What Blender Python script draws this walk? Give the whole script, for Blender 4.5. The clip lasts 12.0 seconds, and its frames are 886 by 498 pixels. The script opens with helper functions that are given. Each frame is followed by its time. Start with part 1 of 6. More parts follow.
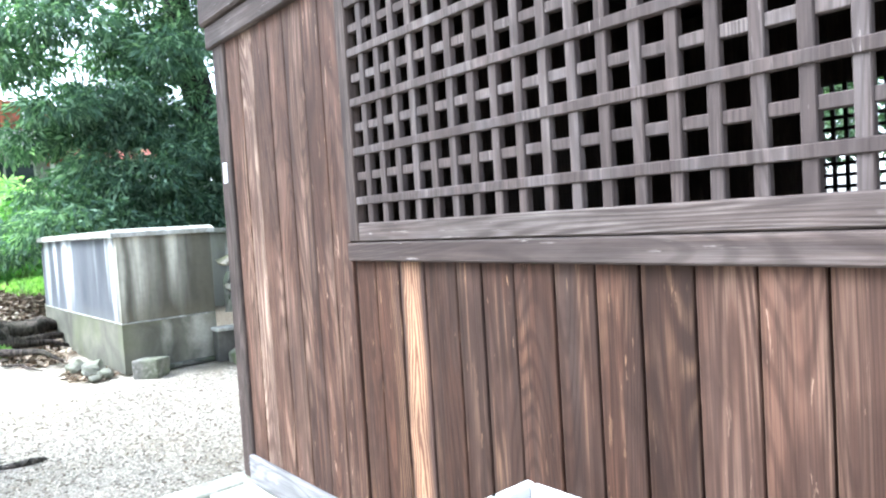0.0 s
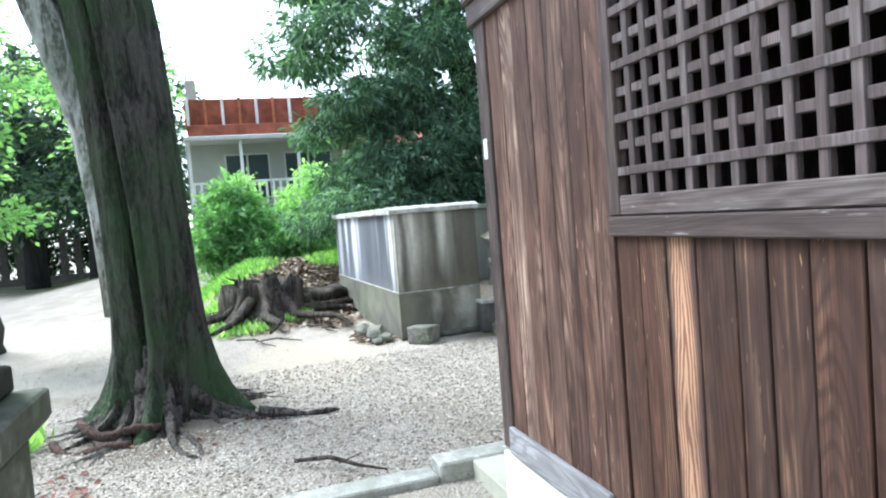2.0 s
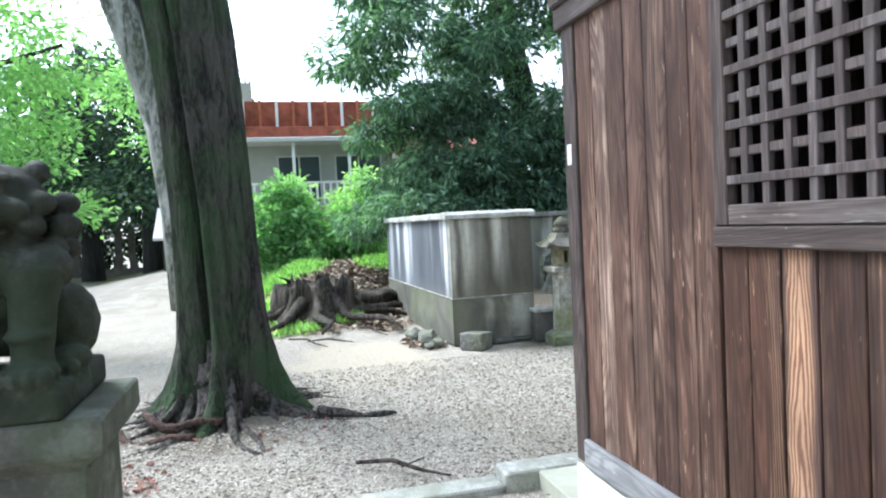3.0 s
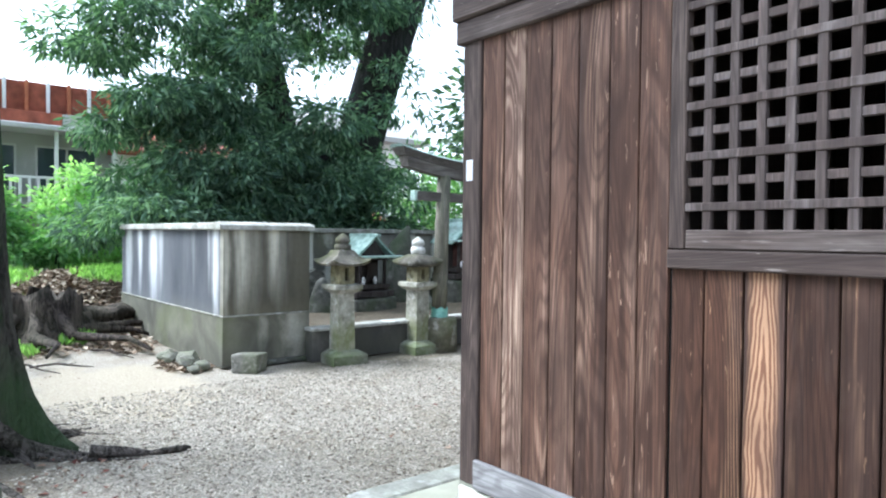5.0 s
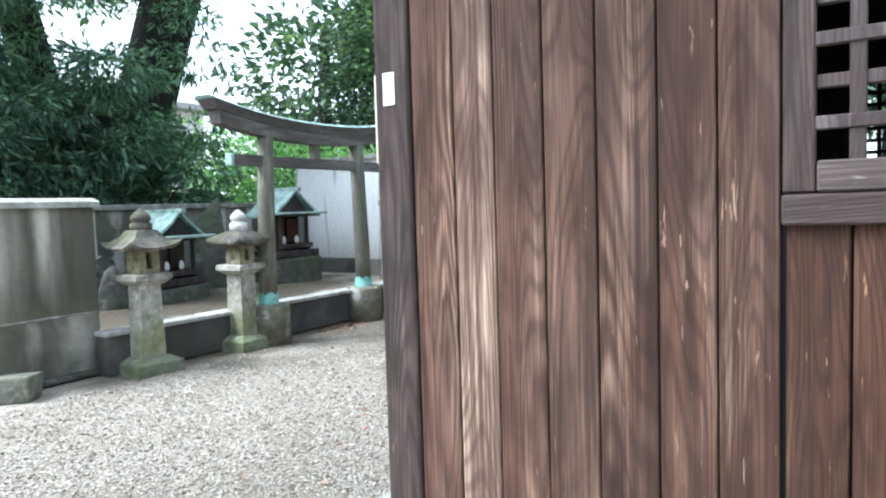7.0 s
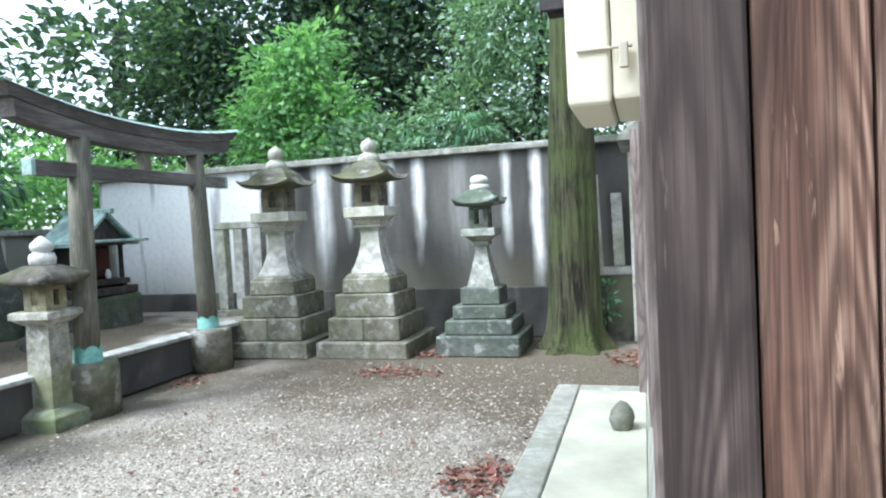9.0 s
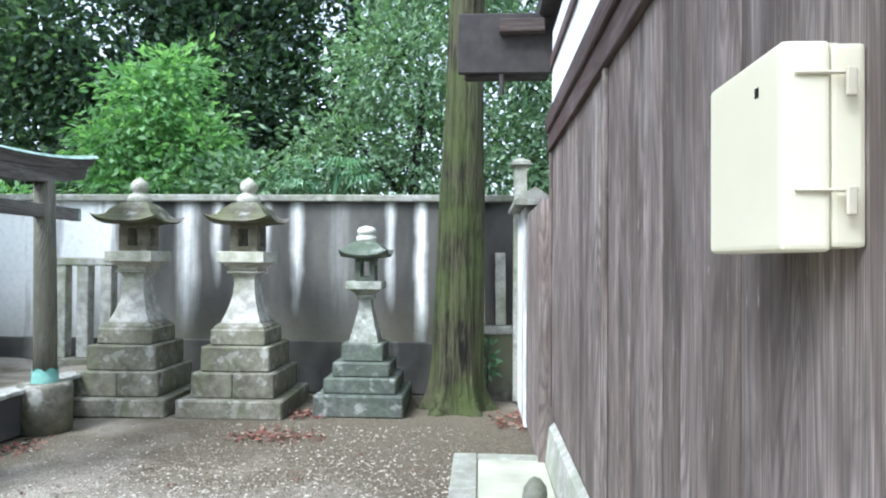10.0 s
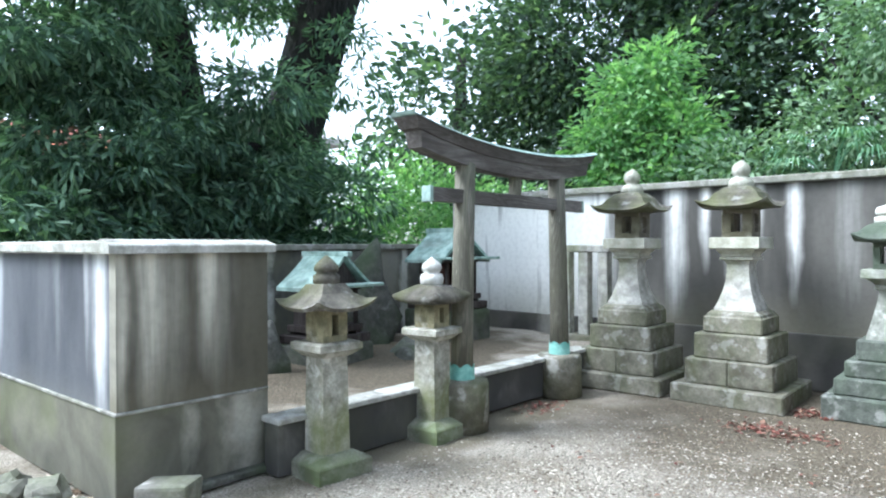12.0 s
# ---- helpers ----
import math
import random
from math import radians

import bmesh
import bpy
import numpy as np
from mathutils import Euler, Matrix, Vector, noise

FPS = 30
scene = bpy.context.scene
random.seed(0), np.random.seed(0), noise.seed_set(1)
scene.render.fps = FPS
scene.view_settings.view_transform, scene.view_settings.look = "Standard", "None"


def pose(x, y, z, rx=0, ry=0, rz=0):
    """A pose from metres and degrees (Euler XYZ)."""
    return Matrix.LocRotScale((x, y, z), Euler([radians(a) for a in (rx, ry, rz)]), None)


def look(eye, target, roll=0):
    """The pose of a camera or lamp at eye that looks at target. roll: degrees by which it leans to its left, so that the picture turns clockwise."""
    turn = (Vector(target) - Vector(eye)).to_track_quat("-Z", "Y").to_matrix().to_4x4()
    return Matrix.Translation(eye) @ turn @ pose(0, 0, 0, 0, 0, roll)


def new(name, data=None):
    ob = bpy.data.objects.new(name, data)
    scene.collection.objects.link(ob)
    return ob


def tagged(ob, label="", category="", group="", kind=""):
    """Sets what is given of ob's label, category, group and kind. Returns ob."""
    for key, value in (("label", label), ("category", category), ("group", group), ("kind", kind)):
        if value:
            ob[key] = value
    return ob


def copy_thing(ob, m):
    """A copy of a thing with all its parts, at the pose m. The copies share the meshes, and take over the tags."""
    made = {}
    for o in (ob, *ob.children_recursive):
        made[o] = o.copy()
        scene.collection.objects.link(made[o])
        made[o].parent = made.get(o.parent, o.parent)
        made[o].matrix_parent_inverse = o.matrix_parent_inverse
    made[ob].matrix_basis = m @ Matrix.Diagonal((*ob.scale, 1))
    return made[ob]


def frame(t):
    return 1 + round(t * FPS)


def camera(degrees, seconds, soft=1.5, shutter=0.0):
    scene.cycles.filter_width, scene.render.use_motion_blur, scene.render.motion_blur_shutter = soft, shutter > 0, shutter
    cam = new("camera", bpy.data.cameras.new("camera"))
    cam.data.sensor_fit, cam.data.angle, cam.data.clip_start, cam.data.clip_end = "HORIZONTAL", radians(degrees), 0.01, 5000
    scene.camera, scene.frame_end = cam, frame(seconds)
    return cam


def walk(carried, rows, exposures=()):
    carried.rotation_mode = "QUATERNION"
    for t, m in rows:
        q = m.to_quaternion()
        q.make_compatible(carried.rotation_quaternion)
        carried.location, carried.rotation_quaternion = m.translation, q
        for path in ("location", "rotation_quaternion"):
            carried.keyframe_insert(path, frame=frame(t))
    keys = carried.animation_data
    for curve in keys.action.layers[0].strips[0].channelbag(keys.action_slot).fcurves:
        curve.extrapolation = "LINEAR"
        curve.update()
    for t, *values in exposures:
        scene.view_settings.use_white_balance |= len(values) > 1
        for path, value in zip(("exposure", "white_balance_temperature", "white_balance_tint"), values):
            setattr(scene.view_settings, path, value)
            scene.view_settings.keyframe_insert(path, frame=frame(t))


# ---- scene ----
cam = camera(66.9, 12.0, 2.1)
PATH = [
    (0, (3.145, -1.308, 1.519), (1.619, -0.018, 1.43), -3.6),
    (0.5, (3.141, -1.281, 1.515), (1.527, -0.107, 1.389), -3.7),
    (1, (3.115, -1.266, 1.514), (1.415, -0.224, 1.359), -4.2),
    (1.5, (3.09, -1.253, 1.514), (1.276, -0.419, 1.384), -4.4),
    (2, (3.064, -1.251, 1.514), (1.165, -0.632, 1.406), -4.6),
    (2.5, (3.041, -1.291, 1.514), (1.099, -0.82, 1.43), -4.2),
    (2.7, (3.028, -1.341, 1.512), (1.084, -0.876, 1.431), -3.5),
    (4.3, (2.573, -1.839, 1.52), (0.755, -1.007, 1.49), -0.3),
    (4.5, (2.533, -1.93, 1.499), (0.737, -1.048, 1.492), -0.0),
    (5, (2.404, -2.098, 1.493), (0.858, -0.829, 1.455), 0.6),
    (5.5, (2.129, -2.07, 1.504), (0.664, -0.71, 1.444), 0.0),
    (6, (1.846, -2.065, 1.482), (0.525, -0.565, 1.409), -0.5),
    (6.5, (1.595, -1.834, 1.444), (0.463, -0.19, 1.322), -1.1),
    (6.7, (1.482, -1.741, 1.455), (0.363, -0.087, 1.327), -1.5),
    (8.3, (0.387, -1.124, 1.429), (-0.515, 0.66, 1.349), -3.0),
    (8.5, (0.276, -1.115, 1.439), (-0.519, 0.719, 1.358), -3.0),
    (9, (-0.014, -0.954, 1.42), (-0.589, 0.96, 1.345), -2.9),
    (9.5, (-0.267, -0.884, 1.46), (-0.649, 1.078, 1.404), -2.3),
    (10, (-0.535, -0.814, 1.579), (-0.645, 1.182, 1.613), 0.4),
    (10.5, (-0.605, -0.799, 1.594), (-0.824, 1.189, 1.556), 1.5),
    (11, (-0.624, -0.853, 1.637), (-1.212, 1.058, 1.657), 1.1),
    (11.5, (-0.729, -0.891, 1.61), (-1.713, 0.85, 1.569), 0.0),
    (12, (-0.733, -0.979, 1.589), (-2.058, 0.518, 1.577), -0.2),
]
walk(cam, [(t, look(eye, to, roll)) for t, eye, to, roll in PATH],
     [(0, 2.92, 5560, 9), (1, 2.56, 5560, 9), (2.5, 2.12, 5560, 9), (5, 2.05, 5560, 9), (6.5, 2.2, 5560, 9), (8.5, 2.12, 5560, 9), (10, 2.0, 5560, 9), (12, 2.1, 5560, 9)])

# ---- world, sun ----
world = bpy.data.worlds.new("world")
scene.world = world
world.use_nodes = True
wn = world.node_tree
sky = wn.nodes.new("ShaderNodeTexSky")
sky.sky_type = "NISHITA"
sky.sun_disc = False
sky.sun_elevation, sky.sun_rotation = radians(52), radians(225)
sky.air_density, sky.dust_density = 1.0, 2.0
pale = wn.nodes.new("ShaderNodeHueSaturation")
pale.inputs["Saturation"].default_value = 0.35
wn.links.new(sky.outputs[0], pale.inputs["Color"])
wn.links.new(pale.outputs[0], wn.nodes["Background"].inputs["Color"])
wn.nodes["Background"].inputs["Strength"].default_value = 0.15
sun = new("sun", bpy.data.lights.new("sun", "SUN"))
sun.data.energy, sun.data.angle, sun.data.color = 1.5, radians(26), (1.0, 0.98, 0.95)
sun.matrix_world = look((0, 0, 0), (0.42, 0.46, -0.78))

# ---- materials ----


class Mat:
    """A node material with a short way to add nodes."""

    def __init__(self, name, rough=0.8):
        self.m = bpy.data.materials.new(name)
        self.m.use_nodes = True
        self.t = self.m.node_tree
        self.b = self.t.nodes["Principled BSDF"]
        self.b.inputs["Roughness"].default_value = rough
        self.b.inputs["Specular IOR Level"].default_value = 0.25
        self.co = self.t.nodes.new("ShaderNodeTexCoord").outputs["Object"]

    def put(self, node, values):
        for key, v in values.items():
            s = node.inputs[key]
            if isinstance(v, bpy.types.NodeSocket):
                self.t.links.new(v, s)
            else:
                s.default_value = v
        return node

    def stretch(self, x, y, z, vec=None, off=None):
        n = self.t.nodes.new("ShaderNodeMapping")
        self.put(n, {"Vector": vec or self.co, "Scale": (x, y, z)})
        if off is not None:
            self.put(n, {"Location": off})
        return n.outputs[0]

    def noise(self, scale, detail=3.0, vec=None, distort=0.0, rough=0.55):
        n = self.t.nodes.new("ShaderNodeTexNoise")
        self.put(n, {"Vector": vec or self.co, "Scale": scale, "Detail": detail, "Distortion": distort, "Roughness": rough})
        return n.outputs[0]

    def cells(self, scale, vec=None, out="Distance"):
        n = self.t.nodes.new("ShaderNodeTexVoronoi")
        self.put(n, {"Vector": vec or self.co, "Scale": scale})
        return n.outputs[out]

    def math(self, op, a, b=0.0, c=0.0):
        n = self.t.nodes.new("ShaderNodeMath")
        n.operation = op
        self.put(n, {0: a, 1: b, 2: c})
        return n.outputs[0]

    def ramp(self, fac, *stops):
        n = self.t.nodes.new("ShaderNodeValToRGB")
        e = n.color_ramp.elements
        while len(e) < len(stops):
            e.new(0.5)
        for el, (p, c) in zip(e, stops):
            el.position = p
            el.color = (*c, 1) if isinstance(c, tuple) else (c, c, c, 1)
        self.put(n, {0: fac})
        return n.outputs[0]

    def mix(self, fac, a, b, mode="MIX"):
        n = self.t.nodes.new("ShaderNodeMix")
        n.data_type, n.blend_type = "RGBA", mode
        col = lambda c: (*c, 1) if isinstance(c, tuple) else c
        self.put(n, {0: fac, 6: col(a), 7: col(b)})
        return n.outputs[2]

    def xyz(self, axis):
        n = self.t.nodes.new("ShaderNodeSeparateXYZ")
        self.put(n, {0: self.co})
        return n.outputs[axis]

    def rnd(self):
        return self.t.nodes.new("ShaderNodeObjectInfo").outputs["Random"]

    def island(self):
        return self.t.nodes.new("ShaderNodeNewGeometry").outputs["Random Per Island"]

    def finish(self, color, height=None, strength=0.4, dist=0.01):
        self.put(self.b, {"Base Color": (*color, 1) if isinstance(color, tuple) else color})
        if height is not None:
            n = self.t.nodes.new("ShaderNodeBump")
            self.put(n, {"Height": height, "Strength": strength, "Distance": dist})
            self.put(self.b, {"Normal": n.outputs[0]})
        return self.m


def wood(name, dark, mid, pale, axis="z", pale_amount=0.5, rough=0.75, weather=(0.2, 0.18, 0.175), grey=0.3, bare=0.5):
    """Weathered timber: growth rings cut lengthwise, fibre and grey wear, along the given axis; each board has its own tone."""
    g = Mat(name, rough)
    r = g.rnd()
    comb = g.t.nodes.new("ShaderNodeCombineXYZ")
    g.put(comb, {0: g.math("MULTIPLY", r, 37.0), 1: g.math("MULTIPLY", r, 11.0), 2: g.math("MULTIPLY", r, 53.0)})
    add = g.t.nodes.new("ShaderNodeVectorMath")
    g.put(add, {0: g.co, 1: comb.outputs[0]})
    v = add.outputs[0]

    def along(wide, length):
        s = {"z": (wide, wide, length), "x": (length, wide, wide), "y": (wide, length, wide)}[axis]
        return g.stretch(*s, vec=v)

    base = g.noise(1.0, 1.2, along(4.6, 0.5), 0.35)
    rings = g.math("MULTIPLY_ADD", g.math("SINE", g.math("MULTIPLY", base, 190.0)), 0.5, 0.5)
    fine = g.noise(1.0, 2.0, along(240, 3.5))
    fib = g.noise(1.0, 3.0, along(45, 1.1), 0.15)
    patch = g.noise(1.0, 4.0, along(5.2, 0.9), 0.5)
    wear = g.noise(1.0, 5.0, along(9.0, 1.6), 0.3)
    tone = g.ramp(r, (0.0, tuple(0.8 * x for x in dark)), (0.3, tuple(0.75 * a + 0.25 * b for a, b in zip(dark, mid))), (0.65, mid), (1.0, tuple(0.6 * a + 0.4 * b for a, b in zip(mid, weather))))
    c = g.mix(g.ramp(fib, (0.35, 0.0), (0.62, 1.0)), g.mix(0.55, dark, tone), g.mix(0.35, mid, tone))
    c = g.mix(g.ramp(fine, (0.35, 0.5), (0.6, 0.0)), c, tuple(0.5 * x for x in dark))
    worn = g.ramp(g.math("ADD", patch, g.math("MULTIPLY", g.math("SUBTRACT", r, 0.5), 0.12)), (bare, 0.0), (bare + 0.18, 1.0))
    strand = g.noise(1.0, 4.0, along(85, 1.3), 0.1)
    some = g.ramp(g.noise(1.0, 2.0, along(6.0, 0.7)), (0.44, 0.0), (0.58, 1.0))
    ring_line = g.mix(some, g.ramp(strand, (0.4, 0.0), (0.6, 1.0)), g.ramp(rings, (0.4, 0.1), (0.95, 1.0)))
    lines = g.math("MULTIPLY", ring_line, g.ramp(fine, (0.34, 0.2), (0.58, 1.0)))
    c = g.mix(g.math("MULTIPLY", g.math("MULTIPLY", worn, lines), pale_amount), c, pale)
    c = g.mix(g.math("MULTIPLY", g.math("MULTIPLY", g.ramp(fib, (0.58, 0.0), (0.68, 1.0)), g.ramp(wear, (0.45, 0.0), (0.6, 1.0))), pale_amount * 0.6), c, pale)
    c = g.mix(g.math("MULTIPLY", g.ramp(wear, (0.46, 0.0), (0.68, 1.0)), grey), c, weather)
    grime = g.ramp(g.noise(1.0, 4.0, along(3.0, 0.9), 0.6), (0.47, 0.0), (0.6, 0.55))
    c = g.mix(grime, c, tuple(0.75 * x for x in dark))
    chip = g.math("MULTIPLY", g.ramp(g.noise(1.0, 3.0, along(75, 9.0), 0.4), (0.66, 0.0), (0.7, 1.0)), g.ramp(g.noise(1.0, 2.0, along(4.0, 2.2)), (0.45, 0.0), (0.6, 1.0)))
    c = g.mix(g.math("MULTIPLY", chip, 0.75), c, tuple(0.8 * x for x in pale))
    c = g.mix(g.ramp(g.noise(1.0, 5.0, along(10.0, 3.4), 0.8), (0.36, 0.42), (0.56, 0.0)), c, tuple(0.7 * x for x in dark))
    c = g.mix(g.ramp(rings, (0.05, 0.4), (0.45, 0.0)), c, tuple(0.6 * x for x in dark))
    h = g.math("ADD", g.math("MULTIPLY", rings, 0.35), g.math("ADD", fine, fib))
    return g.finish(c, h, 0.4, 0.003)


WOOD_RED = wood("weathered_red_brown_wood", (0.035, 0.018, 0.012), (0.118, 0.056, 0.034), (0.5, 0.3, 0.17), "z", 0.65, grey=0.45, weather=(0.098, 0.068, 0.055), bare=0.52)
WOOD_WARM = wood("worn_warm_brown_wood", (0.05, 0.026, 0.018), (0.178, 0.093, 0.06), (0.54, 0.36, 0.25), "z", 0.58, grey=0.4, weather=(0.165, 0.112, 0.088), bare=0.5)
WOOD_BLEACHED = wood("sun_bleached_wood", (0.09, 0.05, 0.036), (0.26, 0.15, 0.105), (0.62, 0.46, 0.34), "z", 0.95, grey=0.3, weather=(0.24, 0.17, 0.14), bare=0.36)


def flame_wood(name, mid_x):
    """A dark board with a worn strip of pale heart wood down its middle, cut into nested pointed arches."""
    g = Mat(name, 0.75)
    x, z = g.xyz(0), g.xyz(2)
    wob = g.noise(1.0, 3.0, g.stretch(6, 6, 2.2), 0.4)
    dx = g.math("ADD", g.math("SUBTRACT", x, mid_x), g.math("MULTIPLY", g.math("SUBTRACT", wob, 0.5), 0.05))
    q = g.math("MULTIPLY", g.math("POWER", g.math("ABSOLUTE", dx), 1.3), 170.0)
    f = g.math("ADD", g.math("ADD", g.math("MULTIPLY", z, 4.0), q), g.math("MULTIPLY", g.noise(1.0, 4.0, g.stretch(14, 14, 3)), 2.6))
    ring = g.math("MULTIPLY_ADD", g.math("SINE", g.math("MULTIPLY", f, 6.2)), 0.5, 0.5)
    fine = g.noise(1.0, 3.0, g.stretch(240, 240, 4))
    fib = g.noise(1.0, 3.0, g.stretch(45, 45, 1.6))
    c = g.mix(g.ramp(fib, (0.35, 0.0), (0.65, 1.0)), (0.042, 0.025, 0.019), (0.115, 0.068, 0.052))
    c = g.mix(g.ramp(fine, (0.35, 0.5), (0.6, 0.0)), c, (0.02, 0.012, 0.009))
    heart = g.math("SUBTRACT", 1.0, g.ramp(g.math("ADD", g.math("ABSOLUTE", dx), g.math("MULTIPLY", g.math("SUBTRACT", fib, 0.5), 0.02)), (0.034, 0.0), (0.056, 1.0)))
    up = g.ramp(g.noise(1.0, 3.0, g.stretch(3, 3, 1.6, off=(2, 0, 5))), (0.3, 0.35), (0.55, 1.0))
    pale = g.mix(g.ramp(ring, (0.25, 0.0), (0.75, 1.0)), (0.21, 0.105, 0.062), (0.52, 0.31, 0.18))
    c = g.mix(g.math("MULTIPLY", heart, up), c, pale)
    return g.finish(c, g.math("ADD", ring, fine), 0.4, 0.003)


WOOD_FLAME = flame_wood("bleached_heart_wood", 1.425)
WOOD_RAIL = wood("grey_brown_rail_wood", (0.06, 0.044, 0.038), (0.135, 0.1, 0.085), (0.44, 0.39, 0.35), "x", 0.75, grey=0.5, weather=(0.19, 0.165, 0.15))
WOOD_BAR = wood("grey_brown_lattice_wood", (0.07, 0.053, 0.048), (0.15, 0.115, 0.102), (0.38, 0.33, 0.3), "z", 0.35, grey=0.45)
WOOD_POST = wood("dark_post_wood", (0.042, 0.031, 0.027), (0.115, 0.084, 0.07), (0.32, 0.25, 0.21), "z", 0.5, grey=0.45, weather=(0.12, 0.088, 0.074))
WOOD_GREY = wood("grey_weathered_wood", (0.105, 0.083, 0.072), (0.305, 0.24, 0.21), (0.6, 0.54, 0.5), "z", 0.5, grey=0.55, weather=(0.42, 0.37, 0.345))
WOOD_BEAM_Y = wood("brown_beam_wood", (0.07, 0.045, 0.042), (0.15, 0.1, 0.095), (0.3, 0.23, 0.2), "y", 0.3, grey=0.4)
WOOD_SILL = wood("silvery_sill_wood", (0.19, 0.185, 0.18), (0.42, 0.415, 0.41), (0.72, 0.71, 0.7), "x", 0.6, grey=0.4, weather=(0.3, 0.3, 0.3))
WOOD_TORII = wood("grey_torii_wood", (0.075, 0.066, 0.058), (0.17, 0.152, 0.135), (0.4, 0.38, 0.35), "y", 0.4, grey=0.6, weather=(0.22, 0.21, 0.195))
WOOD_TORII_POST = wood("grey_torii_post_wood", (0.105, 0.1, 0.074), (0.25, 0.235, 0.185), (0.45, 0.43, 0.36), "z", 0.4, grey=0.6, weather=(0.2, 0.205, 0.125))
WOOD_DARK = wood("dark_shrine_wood", (0.025, 0.02, 0.018), (0.07, 0.055, 0.05), (0.2, 0.17, 0.15), "z", 0.3, grey=0.3, weather=(0.1, 0.1, 0.09))
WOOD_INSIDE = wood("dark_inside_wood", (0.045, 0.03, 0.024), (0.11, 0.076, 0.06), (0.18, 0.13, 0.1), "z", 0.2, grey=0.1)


def stone(name, base, dark, moss, moss_amount=0.3, spots=(0.6, 0.6, 0.56), grain=60.0, spot_amount=0.4):
    """Granite with dirt, lichen spots and moss."""
    g = Mat(name, 0.9)
    fine = g.noise(grain, 3.0)
    big = g.noise(3.2, 5.0, distort=0.4)
    mid = g.noise(11.0, 5.0)
    c = g.mix(g.ramp(fine, (0.35, 0.0), (0.65, 1.0)), tuple(0.72 * v for v in base), base)
    c = g.mix(g.ramp(g.math("MULTIPLY", g.math("ADD", big, mid), 0.5), (0.42, 0.0), (0.6, 0.85)), c, dark)
    c = g.mix(g.math("MULTIPLY", g.ramp(g.noise(7.0, 6.0), (0.56, 0.0), (0.66, 1.0)), spot_amount), c, spots)
    c = g.mix(g.math("MULTIPLY", g.ramp(g.noise(2.6, 5.0, vec=g.stretch(1, 1, 0.6, off=(7, 3, 1))), (0.42, 0.0), (0.62, 1.0)), moss_amount), c, moss)
    tone = g.math("MULTIPLY_ADD", g.rnd(), 0.25, 0.88)
    c = g.mix(1.0, c, tone, "MULTIPLY")
    return g.finish(c, g.math("ADD", fine, g.math("MULTIPLY", mid, 2.0)), 0.5, 0.006)


STONE_PALE = stone("pale_lantern_granite", (0.46, 0.45, 0.38), (0.12, 0.118, 0.086), (0.14, 0.16, 0.05), 0.85, (0.66, 0.65, 0.6), 60.0, 0.5)
STONE_BASE = stone("mossy_base_granite", (0.3, 0.3, 0.24), (0.11, 0.115, 0.08), (0.12, 0.16, 0.06), 0.7)
STONE_FIRE = stone("ochre_fire_box_granite", (0.36, 0.33, 0.2), (0.13, 0.12, 0.07), (0.2, 0.2, 0.06), 0.7, spot_amount=0.25)
STONE_WHITE = stone("white_lichen_granite", (0.68, 0.68, 0.63), (0.4, 0.4, 0.36), (0.4, 0.42, 0.3), 0.3, (0.8, 0.8, 0.78))
STONE_SHELF = stone("pale_shelf_granite", (0.62, 0.61, 0.52), (0.3, 0.295, 0.24), (0.28, 0.3, 0.17), 0.4)
STONE_TALL = stone("grey_lantern_granite", (0.55, 0.54, 0.48), (0.22, 0.218, 0.19), (0.2, 0.225, 0.11), 0.55)
STONE_STEP = stone("brown_grey_step_granite", (0.26, 0.25, 0.195), (0.095, 0.09, 0.066), (0.105, 0.12, 0.052), 0.55)
STONE_SHAFT = stone("green_grey_shaft_granite", (0.36, 0.37, 0.32), (0.13, 0.14, 0.115), (0.15, 0.19, 0.1), 0.6)
STONE_GREEN = stone("greenish_step_granite", (0.14, 0.155, 0.13), (0.052, 0.06, 0.05), (0.085, 0.115, 0.075), 0.6)
STONE_FIRE_DARK = stone("brown_fire_box_granite", (0.24, 0.215, 0.17), (0.09, 0.08, 0.062), (0.13, 0.13, 0.06), 0.4)
STONE_ROOF = stone("dark_lantern_roof_granite", (0.165, 0.153, 0.122), (0.05, 0.047, 0.04), (0.1, 0.112, 0.04), 0.6)
STONE_DARK = stone("dark_mossy_stone", (0.13, 0.13, 0.11), (0.045, 0.048, 0.04), (0.055, 0.085, 0.035), 0.6, spot_amount=0.15)
STONE_PED = stone("dull_pedestal_granite", (0.165, 0.16, 0.135), (0.065, 0.065, 0.052), (0.075, 0.1, 0.05), 0.5, spot_amount=0.2)
# greenish stone, its colour lowered to carry the tree canopy's shade
STONE_STATUE = stone("shaded_greenish_statue_stone", (0.058, 0.06, 0.045), (0.02, 0.022, 0.016), (0.028, 0.046, 0.02), 0.6, spot_amount=0.12)
STONE_KERB = stone("kerb_stone", (0.42, 0.42, 0.36), (0.22, 0.22, 0.185), (0.22, 0.25, 0.16), 0.4)
STONE_ROCK = stone("rough_rock", (0.2, 0.195, 0.17), (0.08, 0.078, 0.066), (0.13, 0.16, 0.07), 0.4, grain=35)


